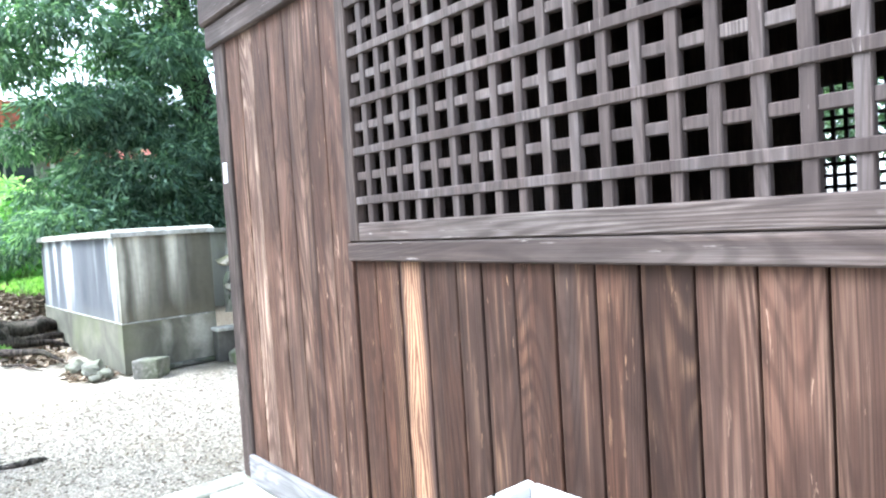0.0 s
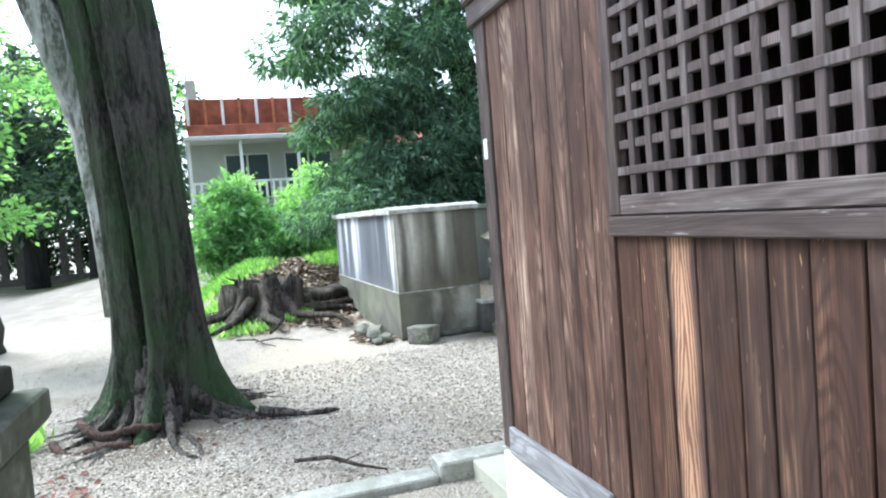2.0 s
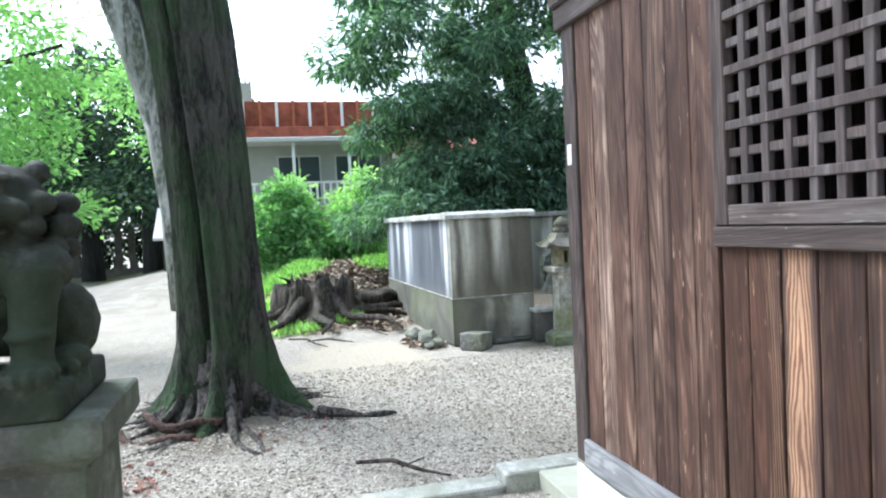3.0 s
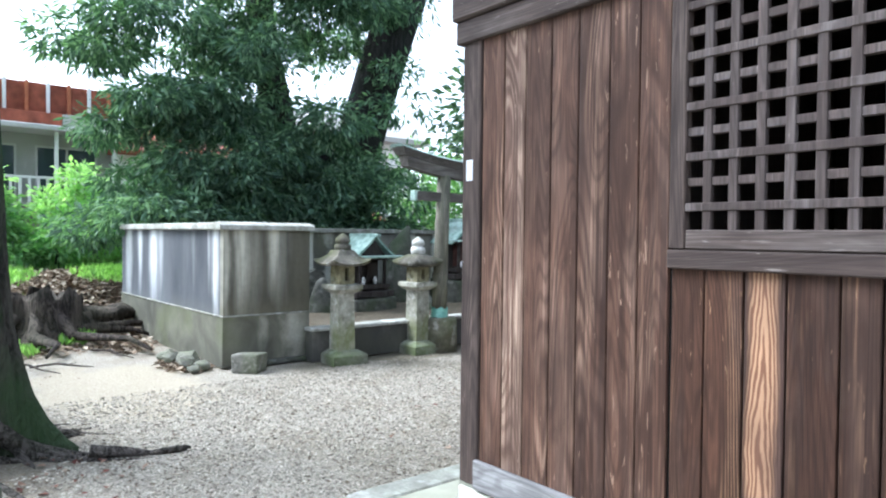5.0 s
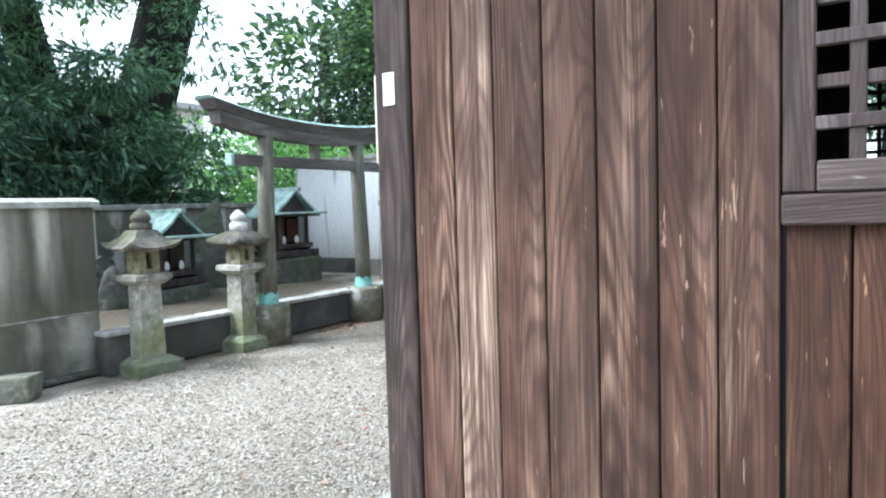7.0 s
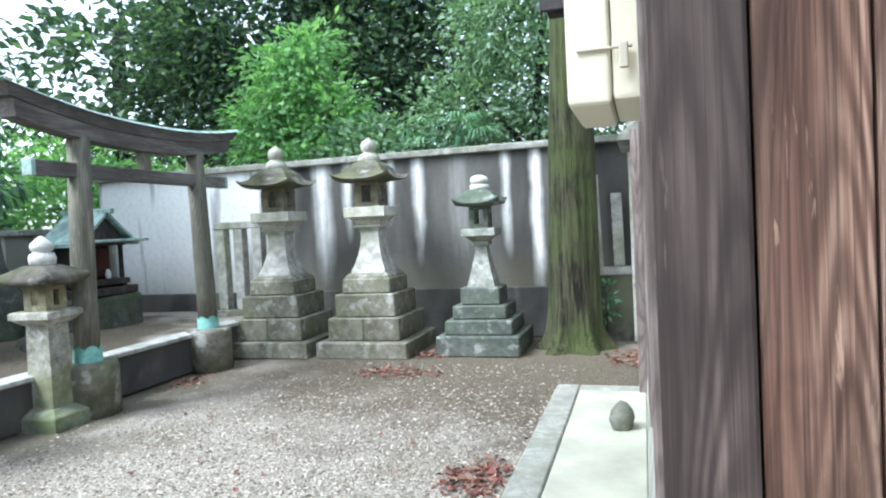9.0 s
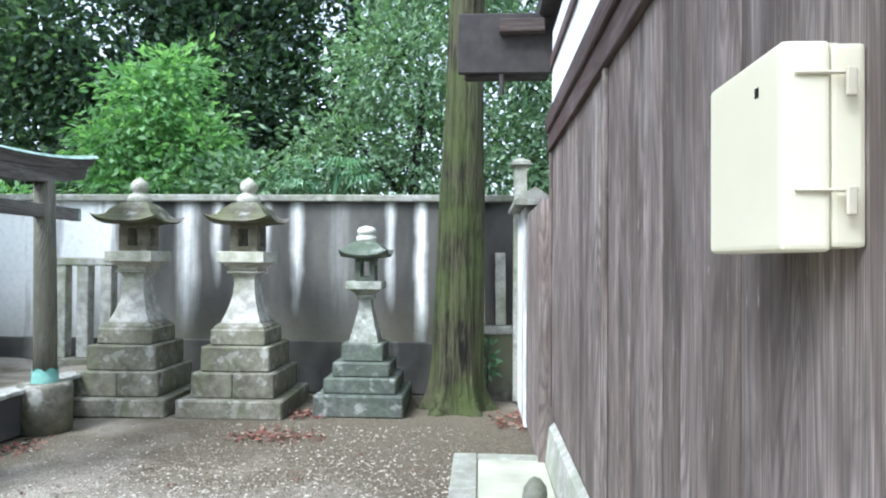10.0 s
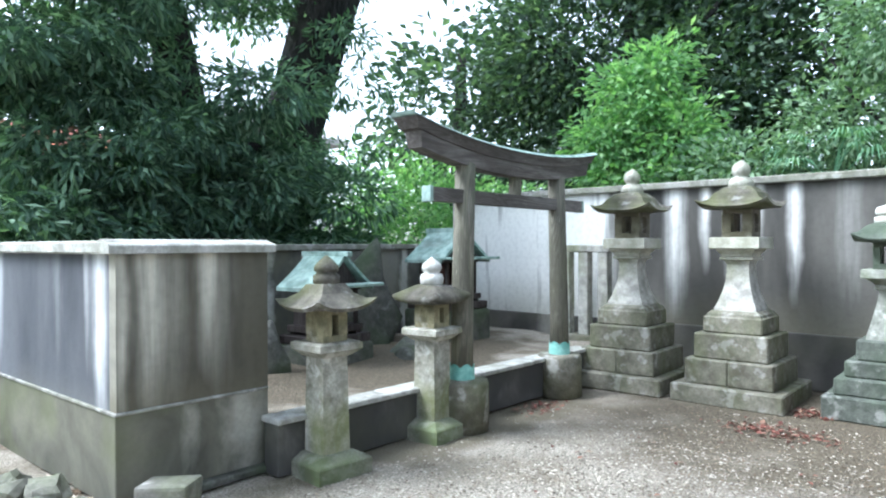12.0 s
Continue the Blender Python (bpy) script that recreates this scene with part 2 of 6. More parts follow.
def plaster(name, axis, white, dark, grey, where=None, streak=3.2, cover=0.56, moss=(0.2, 0.2, 0.11), moss_amount=0.3, soft=0.07):
    """Old concrete render: blotchy grey, black grime, and pale washed streaks of uneven length that run down from the coping."""
    g = Mat(name, 0.9)
    s = (streak, 0.0, 0.1) if axis == "x" else (0.0, streak, 0.1)
    st = g.noise(1.0, 2.0, g.stretch(*s), 0.3, 0.5)
    broad = g.noise(1.0, 3.0, g.stretch(s[0] * 0.42, s[1] * 0.42, 0.3, off=(4, 4, 0)))
    blot = g.noise(1.7, 5.0, distort=0.6)
    small = g.noise(9.0, 5.0, g.stretch(1, 1, 0.45))
    f = g.math("ADD", st, g.math("MULTIPLY", g.math("SUBTRACT", blot, 0.5), 0.22))
    f = g.math("ADD", f, g.math("MULTIPLY", g.math("SUBTRACT", small, 0.5), 0.1))
    k = g.math("ADD", g.math("MULTIPLY", broad, 0.7), g.math("MULTIPLY", blot, 0.3))
    if where is not None:
        lo, hi, shift = where
        mr = g.t.nodes.new("ShaderNodeMapRange")
        g.put(mr, {0: g.xyz(0 if axis == "x" else 1), 1: lo, 2: hi, 3: shift, 4: 0.0})
        f = g.math("ADD", f, mr.outputs[0])
        k = g.math("ADD", k, mr.outputs[0])
    c = g.mix(g.ramp(k, (0.44, 0.0), (0.56, 1.0)), dark, grey)
    c = g.mix(g.ramp(f, (cover, 0.0), (cover + soft, 1.0)), c, white)
    c = g.mix(g.ramp(g.noise(28.0, 4.0), (0.4, 0.0), (0.75, 0.22)), c, tuple(0.5 * v for v in grey))
    c = g.mix(g.math("MULTIPLY", g.ramp(g.noise(1.3, 4.0, g.stretch(1, 1, 1, off=(3, 9, 2))), (0.46, 0.0), (0.64, 1.0)), moss_amount), c, moss)
    return g.finish(c, g.math("ADD", g.noise(25.0, 5.0), blot), 0.3, 0.008)


PLASTER_LOW = plaster("streaked_rear_wall_render", "y", (0.5, 0.5, 0.44), (0.07, 0.07, 0.062), (0.22, 0.215, 0.18), None, 3.0, 0.54)
PLASTER_FOOT = plaster("grimy_foot_render", "y", (0.38, 0.37, 0.31), (0.055, 0.056, 0.045), (0.17, 0.165, 0.125), None, 1.6, 0.54, (0.12, 0.135, 0.065), 0.6, 0.1)
PLASTER_FOOT_BACK = plaster("dark_grimy_foot_render", "x", (0.26, 0.25, 0.22), (0.055, 0.054, 0.05), (0.13, 0.125, 0.11), None, 1.6, 0.62, (0.1, 0.105, 0.065), 0.3, 0.12)


def streaked_wall(name, axis, runs, dark, grey, white=(0.66, 0.67, 0.62), foot=(0.24, 0.225, 0.15), foot_z=(1.5, 0.9), pale_from=None, soot_scale=1.1):
    """Sooty render with washed white runs (place along the wall, half width, strength, height where it ends) under the coping."""
    g = Mat(name, 0.9)
    way = lambda k, zz: g.stretch(k if axis == "x" else 0, k if axis == "y" else 0, zz, off=(3, 1, 1))
    wob = g.math("MULTIPLY", g.math("SUBTRACT", g.noise(1.0, 3.0, way(2.5, 1.6)), 0.5), 0.12)
    p, z = g.math("ADD", g.xyz("xy".index(axis)), wob), g.xyz(2)
    fray = g.noise(1.0, 4.0, way(14, 1.3))
    soot = g.noise(1.0, 4.0, way(soot_scale, 0.35), 0.4)
    small = g.noise(16.0, 5.0)
    c = g.mix(g.ramp(soot, (0.36, 0.0), (0.62, 1.0)), dark, grey)
    total = None
    for at_p, wide, strong, end in runs:
        d = g.math("DIVIDE", g.math("SUBTRACT", p, at_p), wide)
        bell = g.math("POWER", 2.718, g.math("MULTIPLY", g.math("MULTIPLY", d, d), -1.0))
        mr = g.t.nodes.new("ShaderNodeMapRange")
        g.put(mr, {0: z, 1: end, 2: end + 0.9, 3: 0.0, 4: strong})
        run = g.math("MULTIPLY", bell, mr.outputs[0])
        total = run if total is None else g.math("ADD", total, run)
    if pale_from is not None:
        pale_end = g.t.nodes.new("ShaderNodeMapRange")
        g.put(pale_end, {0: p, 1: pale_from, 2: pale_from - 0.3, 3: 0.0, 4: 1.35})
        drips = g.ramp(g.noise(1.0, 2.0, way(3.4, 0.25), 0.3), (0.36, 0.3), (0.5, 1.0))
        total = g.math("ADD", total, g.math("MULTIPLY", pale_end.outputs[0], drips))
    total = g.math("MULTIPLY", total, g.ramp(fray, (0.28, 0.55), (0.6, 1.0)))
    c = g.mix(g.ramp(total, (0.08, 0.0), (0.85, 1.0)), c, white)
    low = g.t.nodes.new("ShaderNodeMapRange")
    g.put(low, {0: g.math("ADD", z, g.math("MULTIPLY", soot, 0.8)), 1: foot_z[0], 2: foot_z[1], 3: 0.0, 4: 0.45})
    c = g.mix(low.outputs[0], c, foot)
    c = g.mix(g.ramp(small, (0.45, 0.0), (0.8, 0.18)), c, tuple(0.8 * v for v in dark))
    return g.finish(c, g.math("ADD", g.noise(25.0, 5.0), soot), 0.3, 0.008)


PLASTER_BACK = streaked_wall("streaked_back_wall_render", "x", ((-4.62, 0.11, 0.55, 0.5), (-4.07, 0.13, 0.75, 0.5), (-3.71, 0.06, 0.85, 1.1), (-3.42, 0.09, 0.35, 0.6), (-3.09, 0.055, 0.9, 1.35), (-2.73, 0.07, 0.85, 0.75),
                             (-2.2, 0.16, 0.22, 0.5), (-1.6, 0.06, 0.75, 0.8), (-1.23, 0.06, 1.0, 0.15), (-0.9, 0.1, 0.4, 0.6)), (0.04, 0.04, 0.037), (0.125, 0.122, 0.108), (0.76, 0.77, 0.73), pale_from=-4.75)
PLASTER_LEFT = streaked_wall("streaked_enclosure_render_flank", "x", ((-0.22, 0.1, 0.9, 0.2), (-0.42, 0.05, 0.5, 0.6), (-0.9, 0.12, 0.2, 0.4), (-2.1, 0.1, 0.5, 0.4), (-2.4, 0.16, 0.95, 0.2), (-3.0, 0.1, 0.8, 0.4), (-3.55, 0.16, 0.9, 0.3)),
                             (0.062, 0.067, 0.075), (0.125, 0.132, 0.142), (0.62, 0.64, 0.64), (0.2, 0.2, 0.17), (1.1, 0.7))
PLASTER_SIDE = streaked_wall("streaked_enclosure_render_front", "y", ((0.03, 0.04, 0.8, 0.1), (0.2, 0.08, 0.9, 0.3), (0.36, 0.12, 0.35, 0.2), (0.6, 0.06, 0.85, 0.6), (0.7, 0.12, 0.3, 0.2)),
                             (0.038, 0.037, 0.031), (0.115, 0.108, 0.08), (0.54, 0.52, 0.43), (0.26, 0.235, 0.15), (1.2, 0.75), soot_scale=2.6)
COPING = stone("pale_coping", (0.56, 0.56, 0.52), (0.24, 0.24, 0.21), (0.25, 0.26, 0.18), 0.35, (0.75, 0.75, 0.72))
COPING_DARK = stone("worn_coping", (0.34, 0.34, 0.3), (0.14, 0.14, 0.12), (0.16, 0.17, 0.1), 0.4)


def plain(name, color, rough=0.6, var=0.25, scale=8.0, metal=0.0, bump=0.15):
    g = Mat(name, rough)
    g.b.inputs["Metallic"].default_value = metal
    n = g.noise(scale, 5.0)
    c = g.mix(g.ramp(n, (0.3, 0.0), (0.7, 1.0)), tuple(v * (1 - var) for v in color), tuple(min(1, v * (1 + var * 0.5)) for v in color))
    return g.finish(c, g.noise(scale * 8, 3.0), bump, 0.003)


WHITE_WALL = plain("white_plaster", (0.78, 0.79, 0.8), 0.8, 0.08, 2.0)
WALL_END = plaster("weathered_end_plaster", "y", (0.8, 0.81, 0.8), (0.3, 0.3, 0.28), (0.62, 0.625, 0.61), None, 2.0, 0.44)
CONCRETE_FOOT = stone("stained_footing_concrete", (0.5, 0.49, 0.44), (0.26, 0.26, 0.22), (0.2, 0.23, 0.14), 0.45, (0.65, 0.65, 0.6))
CONCRETE_PALE = plain("pale_concrete", (0.7, 0.69, 0.58), 0.85, 0.14, 3.0)
CONCRETE_APRON = plain("beige_apron_concrete", (0.43, 0.43, 0.335), 0.9, 0.25, 3.0)
CREAM = plain("cream_painted_steel", (0.78, 0.73, 0.55), 0.45, 0.05, 2.0, bump=0.04)
CREAM_DARK = plain("cream_plastic_latch", (0.6, 0.55, 0.42), 0.5, 0.1)
PAPER = plain("white_plate", (0.8, 0.82, 0.84), 0.5, 0.1, 30.0)
TANK = plain("white_weathered_board", (0.66, 0.66, 0.64), 0.7, 0.2, 14.0)
DARK = plain("dark_recess", (0.012, 0.011, 0.01), 0.9, 0.3)
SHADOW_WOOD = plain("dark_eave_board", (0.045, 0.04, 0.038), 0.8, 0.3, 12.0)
RED_CLOTH = plain("dull_red_panel", (0.07, 0.03, 0.024), 0.8, 0.3)
IRON_RUST = plain("rusty_sheet_roof", (0.28, 0.085, 0.05), 0.8, 0.5, 3.0)
HOUSE_WALL = plain("grey_beige_house_wall", (0.36, 0.36, 0.335), 0.9, 0.15, 1.0)
HOUSE_WHITE = plain("white_house_wall", (0.72, 0.72, 0.7), 0.9, 0.1, 1.0)
HOUSE_FRAME = plain("aluminium_frame", (0.5, 0.5, 0.48), 0.5, 0.1)
ORANGE_TILE = plain("orange_tile_roof", (0.4, 0.14, 0.07), 0.8, 0.3, 4.0)
FENCE_DARK = plain("dark_board_fence", (0.06, 0.055, 0.05), 0.9, 0.4, 4.0)
FENCE_STONE = plain("pale_fence_stone", (0.13, 0.125, 0.11), 0.9, 0.4, 3.0)
STATUE_WHITE = plain("white_porcelain", (0.8, 0.8, 0.78), 0.3, 0.05)

g = Mat("green_copper", 0.6)
c = g.mix(g.ramp(g.noise(9.0, 5.0), (0.35, 0.0), (0.65, 1.0)), (0.17, 0.26, 0.22), (0.37, 0.49, 0.435))
COPPER = g.finish(g.mix(g.ramp(g.noise(3.0, 5.0), (0.5, 0.0), (0.72, 0.8)), c, (0.12, 0.13, 0.11)), g.noise(40.0), 0.2, 0.004)
g = Mat("bright_copper_shoe", 0.6)
COPPER_SHOE = g.finish(g.mix(g.ramp(g.noise(14.0, 5.0), (0.35, 0.0), (0.65, 1.0)), (0.16, 0.4, 0.33), (0.32, 0.6, 0.52)), g.noise(40.0), 0.2, 0.004)

g = Mat("window_glass", 0.08)
GLASS = g.finish((0.05, 0.07, 0.075))

# ground: pale gravel, bare sandy earth, brown damp earth and leaf litter, each with its own outline; some shade is in
# the colours
g = Mat("gravel_and_earth", 0.95)
peb = g.cells(62.0, g.stretch(1.0, 0.62, 1.0))
tint = g.noise(70.0, 3.0)
grav = g.mix(g.ramp(tint, (0.32, 0.0), (0.68, 1.0)), (0.19, 0.168, 0.13), (0.53, 0.49, 0.41))
grav = g.mix(g.ramp(g.noise(9.0, 5.0), (0.5, 0.0), (0.7, 0.5)), grav, (0.3, 0.26, 0.21))
grav = g.mix(g.ramp(g.noise(1.2, 6.0, distort=0.5), (0.5, 0.0), (0.64, 0.6)), grav, (0.27, 0.235, 0.172))
sand = g.mix(g.ramp(g.noise(45.0, 5.0), (0.3, 0.0), (0.7, 1.0)), (0.33, 0.285, 0.21), (0.5, 0.45, 0.35))
shaded_damp = g.mix(g.ramp(g.noise(38.0, 5.0), (0.3, 0.0), (0.7, 1.0)), (0.085, 0.07, 0.049), (0.19, 0.163, 0.115))
litter = g.mix(g.ramp(g.noise(16.0, 6.0), (0.35, 0.0), (0.65, 1.0)), (0.07, 0.05, 0.035), (0.36, 0.29, 0.21))


def spot(g, x, y, rx, ry, edge=0.5):
    """1 inside an uneven patch round (x, y), 0 outside."""
    n = g.t.nodes.new("ShaderNodeMapping")
    g.put(n, {"Vector": g.co, "Scale": (1 / rx, 1 / ry, 0), "Location": (-x / rx, -y / ry, 0)})
    ln = g.t.nodes.new("ShaderNodeVectorMath")
    ln.operation = "LENGTH"
    g.put(ln, {0: n.outputs[0]})
    d = g.math("ADD", ln.outputs["Value"], g.math("MULTIPLY", g.math("SUBTRACT", g.noise(1.9, 5.0), 0.5), 1.1))
    return g.ramp(d, (1.0 - edge * 0.5, 1.0), (1.0 + edge * 0.5, 0.0))


c = g.mix(spot(g, -4.6, -0.4, 1.5, 0.9), grav, sand)
c = g.mix(spot(g, -2.0, 5.4, 3.4, 2.9, 1.2), c, shaded_damp)
# earth by the cedar, darkened for damp and for eave and cedar shade
c = g.mix(spot(g, -0.5, 5.0, 1.5, 2.2, 0.8), c, shaded_damp)
c = g.mix(spot(g, -6.4, 3.6, 1.7, 3.4), c, shaded_damp)
c = g.mix(g.math("MULTIPLY", spot(g, -2.6, -1.8, 1.0, 1.0, 0.9), 0.7), c, shaded_damp)
c = g.mix(g.math("MULTIPLY", spot(g, -4.5, 3.6, 0.5, 2.6, 0.7), 0.8), c, (0.13, 0.115, 0.075))
c = g.mix(spot(g, -9.2, -0.2, 2.6, 2.2), c, litter)
# far left ground toned brown-grey to paint the shadow before the woods
c = g.mix(spot(g, -20, -8.5, 13.0, 5.5, 0.7), c, (0.24, 0.22, 0.18))
c = g.mix(spot(g, -26, 3, 9.0, 14.0), c, (0.1, 0.12, 0.045))
c = g.mix(spot(g, -4, 20, 14, 11.8), c, (0.07, 0.065, 0.04))
GROUND = g.finish(c, g.math("ADD", g.math("MULTIPLY", peb, 1.0), tint), 0.9, 0.02)

g = Mat("gravel_chip", 0.9)
CHIP = g.finish(g.mix(g.ramp(g.island(), (0.0, 0.0), (1.0, 1.0)), (0.13, 0.112, 0.085), (0.54, 0.5, 0.42)))
g = Mat("fallen_leaf", 0.8)
FALLEN = g.finish(g.ramp(g.island(), (0.0, (0.09, 0.035, 0.025)), (0.5, (0.19, 0.075, 0.055)), (0.8, (0.22, 0.13, 0.09)), (1.0, (0.34, 0.28, 0.21))))
g = Mat("dry_litter_leaf", 0.85)
LITTER = g.finish(g.ramp(g.island(), (0.0, (0.08, 0.05, 0.03)), (0.5, (0.24, 0.18, 0.12)), (1.0, (0.5, 0.44, 0.35))))


def bark(name, dark, mid, moss, moss_amount, sx=16.0, sz=1.1, bump=0.9):
    g = Mat(name, 0.95)
    r = g.noise(1.0, 5.0, g.stretch(sx, sx, sz), 0.9)
    f = g.noise(1.0, 2.0, g.stretch(sx * 4, sx * 4, sz * 8))
    c = g.mix(g.ramp(r, (0.42, 0.0), (0.56, 1.0)), dark, mid)
    c = g.mix(g.math("MULTIPLY", g.ramp(f, (0.45, 0.0), (0.75, 1.0)), 0.45), c, tuple(min(1, v * 1.9) for v in mid))
    c = g.mix(g.math("MULTIPLY", g.ramp(g.noise(1.7, 5.0), (0.4, 0.0), (0.62, 1.0)), moss_amount), c, moss)
    return g.finish(c, g.math("ADD", g.math("MULTIPLY", r, 2.0), f), bump, 0.03)


BARK_BIG = bark("dark_mossy_bark", (0.012, 0.011, 0.009), (0.056, 0.052, 0.043), (0.034, 0.066, 0.024), 0.8, 11.0, 2.2, 1.0)
BARK_LICHEN = bark("pale_lichen_bark", (0.08, 0.082, 0.07), (0.34, 0.35, 0.31), (0.06, 0.085, 0.04), 0.5, 9.0, 2.2, 0.8)
BARK_ROOT_RED = bark("red_brown_bare_root", (0.04, 0.026, 0.02), (0.13, 0.08, 0.065), (0.06, 0.05, 0.035), 0.3, 20.0, 12.0)
BARK_ROOT = bark("grey_brown_root_bark", (0.022, 0.018, 0.016), (0.125, 0.108, 0.097), (0.035, 0.045, 0.02), 0.3, 20.0, 12.0)
BARK_CEDAR = bark("yellow_green_cedar_bark", (0.01, 0.009, 0.007), (0.062, 0.06, 0.034), (0.07, 0.095, 0.027), 0.65, 15.0, 0.9, 1.0)
BARK_DARK = bark("dark_bark", (0.009, 0.009, 0.009), (0.028, 0.027, 0.026), (0.02, 0.027, 0.015), 0.4)
BARK_STUMP = bark("dry_stump_wood", (0.014, 0.011, 0.01), (0.08, 0.064, 0.054), (0.05, 0.06, 0.025), 0.25, 14.0, 1.2)


def foliage(name, a, b, tips, trans=0.35):
    """Leaves: each its own green; light passes through them in part."""
    g = Mat(name, 0.7)
    c = g.ramp(g.island(), (0.0, a), (0.6, b), (1.0, tips))
    g.finish(c)
    out = [n for n in g.t.nodes if n.type == "OUTPUT_MATERIAL"][0]
    tr = g.t.nodes.new("ShaderNodeBsdfTranslucent")
    g.put(tr, {0: g.mix(1.0, c, (1.0, 1.2, 0.5), "MULTIPLY")})
    mx = g.t.nodes.new("ShaderNodeMixShader")
    g.put(mx, {0: trans, 1: g.b.outputs[0], 2: tr.outputs[0]})
    g.t.links.new(mx.outputs[0], out.inputs[0])
    return g.m


LEAF_DARK = foliage("dark_evergreen_leaf", (0.055, 0.105, 0.075), (0.115, 0.2, 0.14), (0.31, 0.45, 0.32), 0.45)
LEAF_OAK = foliage("dark_broad_leaf", (0.03, 0.054, 0.04), (0.064, 0.11, 0.075), (0.145, 0.21, 0.135), 0.4)
LEAF_SHRUB = foliage("shrub_leaf", (0.09, 0.16, 0.095), (0.165, 0.265, 0.155), (0.32, 0.44, 0.29))
LEAF_BRIGHT = foliage("bright_young_leaf", (0.11, 0.23, 0.1), (0.22, 0.4, 0.18), (0.37, 0.55, 0.29), 0.5)
LEAF_BUSH = foliage("yellow_green_bush_leaf", (0.28, 0.45, 0.2), (0.43, 0.62, 0.32), (0.62, 0.78, 0.54), 0.6)
LEAF_GREEN = foliage("mid_green_bush_leaf", (0.12, 0.25, 0.11), (0.22, 0.4, 0.18), (0.42, 0.6, 0.36), 0.55)
LEAF_LIME = foliage("lime_maple_leaf", (0.16, 0.32, 0.13), (0.27, 0.46, 0.2), (0.42, 0.62, 0.34), 0.55)
LEAF_PALM = foliage("palm_leaf", (0.06, 0.14, 0.08), (0.1, 0.22, 0.12), (0.2, 0.33, 0.2), 0.3)
GRASS = foliage("grass_blade", (0.18, 0.32, 0.1), (0.3, 0.5, 0.16), (0.46, 0.66, 0.28), 0.5)

# ---- helpers for shapes ----


def finish_mesh(bm, name, material, smooth=False):
    me = bpy.data.meshes.new(name)
    bmesh.ops.recalc_face_normals(bm, faces=bm.faces)
    bm.to_mesh(me)
    bm.free()
    me.materials.append(material)
    if smooth:
        me.polygons.foreach_set("use_smooth", [True] * len(me.polygons))
    return me


def part(name, bm, material, parent=None, label="", smooth=False):
    """One mesh object under a thing or a part."""
    ob = new(name, finish_mesh(bm, name, material, smooth))
    ob.parent = parent
    return tagged(ob, label)


def thing(name, x, y, z, rz, label, category, group="", kind=""):
    ob = new(name)
    ob.matrix_world = pose(x, y, z, 0, 0, rz)
    ob.empty_display_size = 0.1
    return tagged(ob, label, category, group, kind)


def structure(name, bm, material, label, category="wall"):
    return tagged(part(name, bm, material), label, category, "", "structure")


def box(x0, x1, y0, y1, z0, z1, bev=0.0, bm=None, seg=1):
    bm = bm or bmesh.new()
    vs = [bm.verts.new((x, y, z)) for z in (z0, z1) for y in (y0, y1) for x in (x0, x1)]
    fs = [bm.faces.new([vs[i] for i in f]) for f in ((0, 1, 3, 2), (4, 6, 7, 5), (0, 4, 5, 1), (2, 3, 7, 6), (0, 2, 6, 4), (1, 5, 7, 3))]
    if bev:
        bmesh.ops.bevel(bm, geom=list({e for f in fs for e in f.edges}), offset=bev, segments=seg, affect="EDGES", profile=0.6)
    return bm


def rough(bm, amount, scale, seed=0.0):
    """Uneven faces: moves each vertex a little by noise."""
    for v in bm.verts:
        d = noise.noise_vector(v.co * scale + Vector((seed, seed * 1.7, seed * 0.6)))
        v.co += d * amount
    return bm


def bridge(bm, a, b):
    n = len(a)
    for i in range(n):
        bm.faces.new((a[i], a[(i + 1) % n], b[(i + 1) % n], b[i]))


def square_turned(profile, n=1, bm=None, cx=0.0, cy=0.0, ratio=1.0):
    """A turned shape with a square plan. profile: (half width, height, lift of the corners)."""
    bm = bm or bmesh.new()
    prev, first = None, None
    for p in profile:
        h, z = p[0], p[1]
        lift = p[2] if len(p) > 2 else 0.0
        ring = []
        for s in range(4):
            for k in range(n):
                u = -1 + 2 * k / n
                x, y = [(u, -1), (1, u), (-u, 1), (-1, -u)][s]
                zz = z + lift * abs(u) ** 3 if k else z + lift
                ring.append(bm.verts.new((cx + h * x, cy + h * y * ratio, zz)))
        if prev:
            bridge(bm, prev, ring)
        else:
            first = ring
        prev = ring
    bm.faces.new(first)
    bm.faces.new(prev)
    return bm


def turned(profile, seg=16, bm=None, cx=0.0, cy=0.0):
    bm = bm or bmesh.new()
    prev, first = None, None
    for r, z in profile:
        ring = [bm.verts.new((cx + r * math.cos(2 * math.pi * i / seg), cy + r * math.sin(2 * math.pi * i / seg), z)) for i in range(seg)]
        if prev:
            bridge(bm, prev, ring)
        else:
            first = ring
        prev = ring
    bm.faces.new(first)
    bm.faces.new(prev)
    return bm


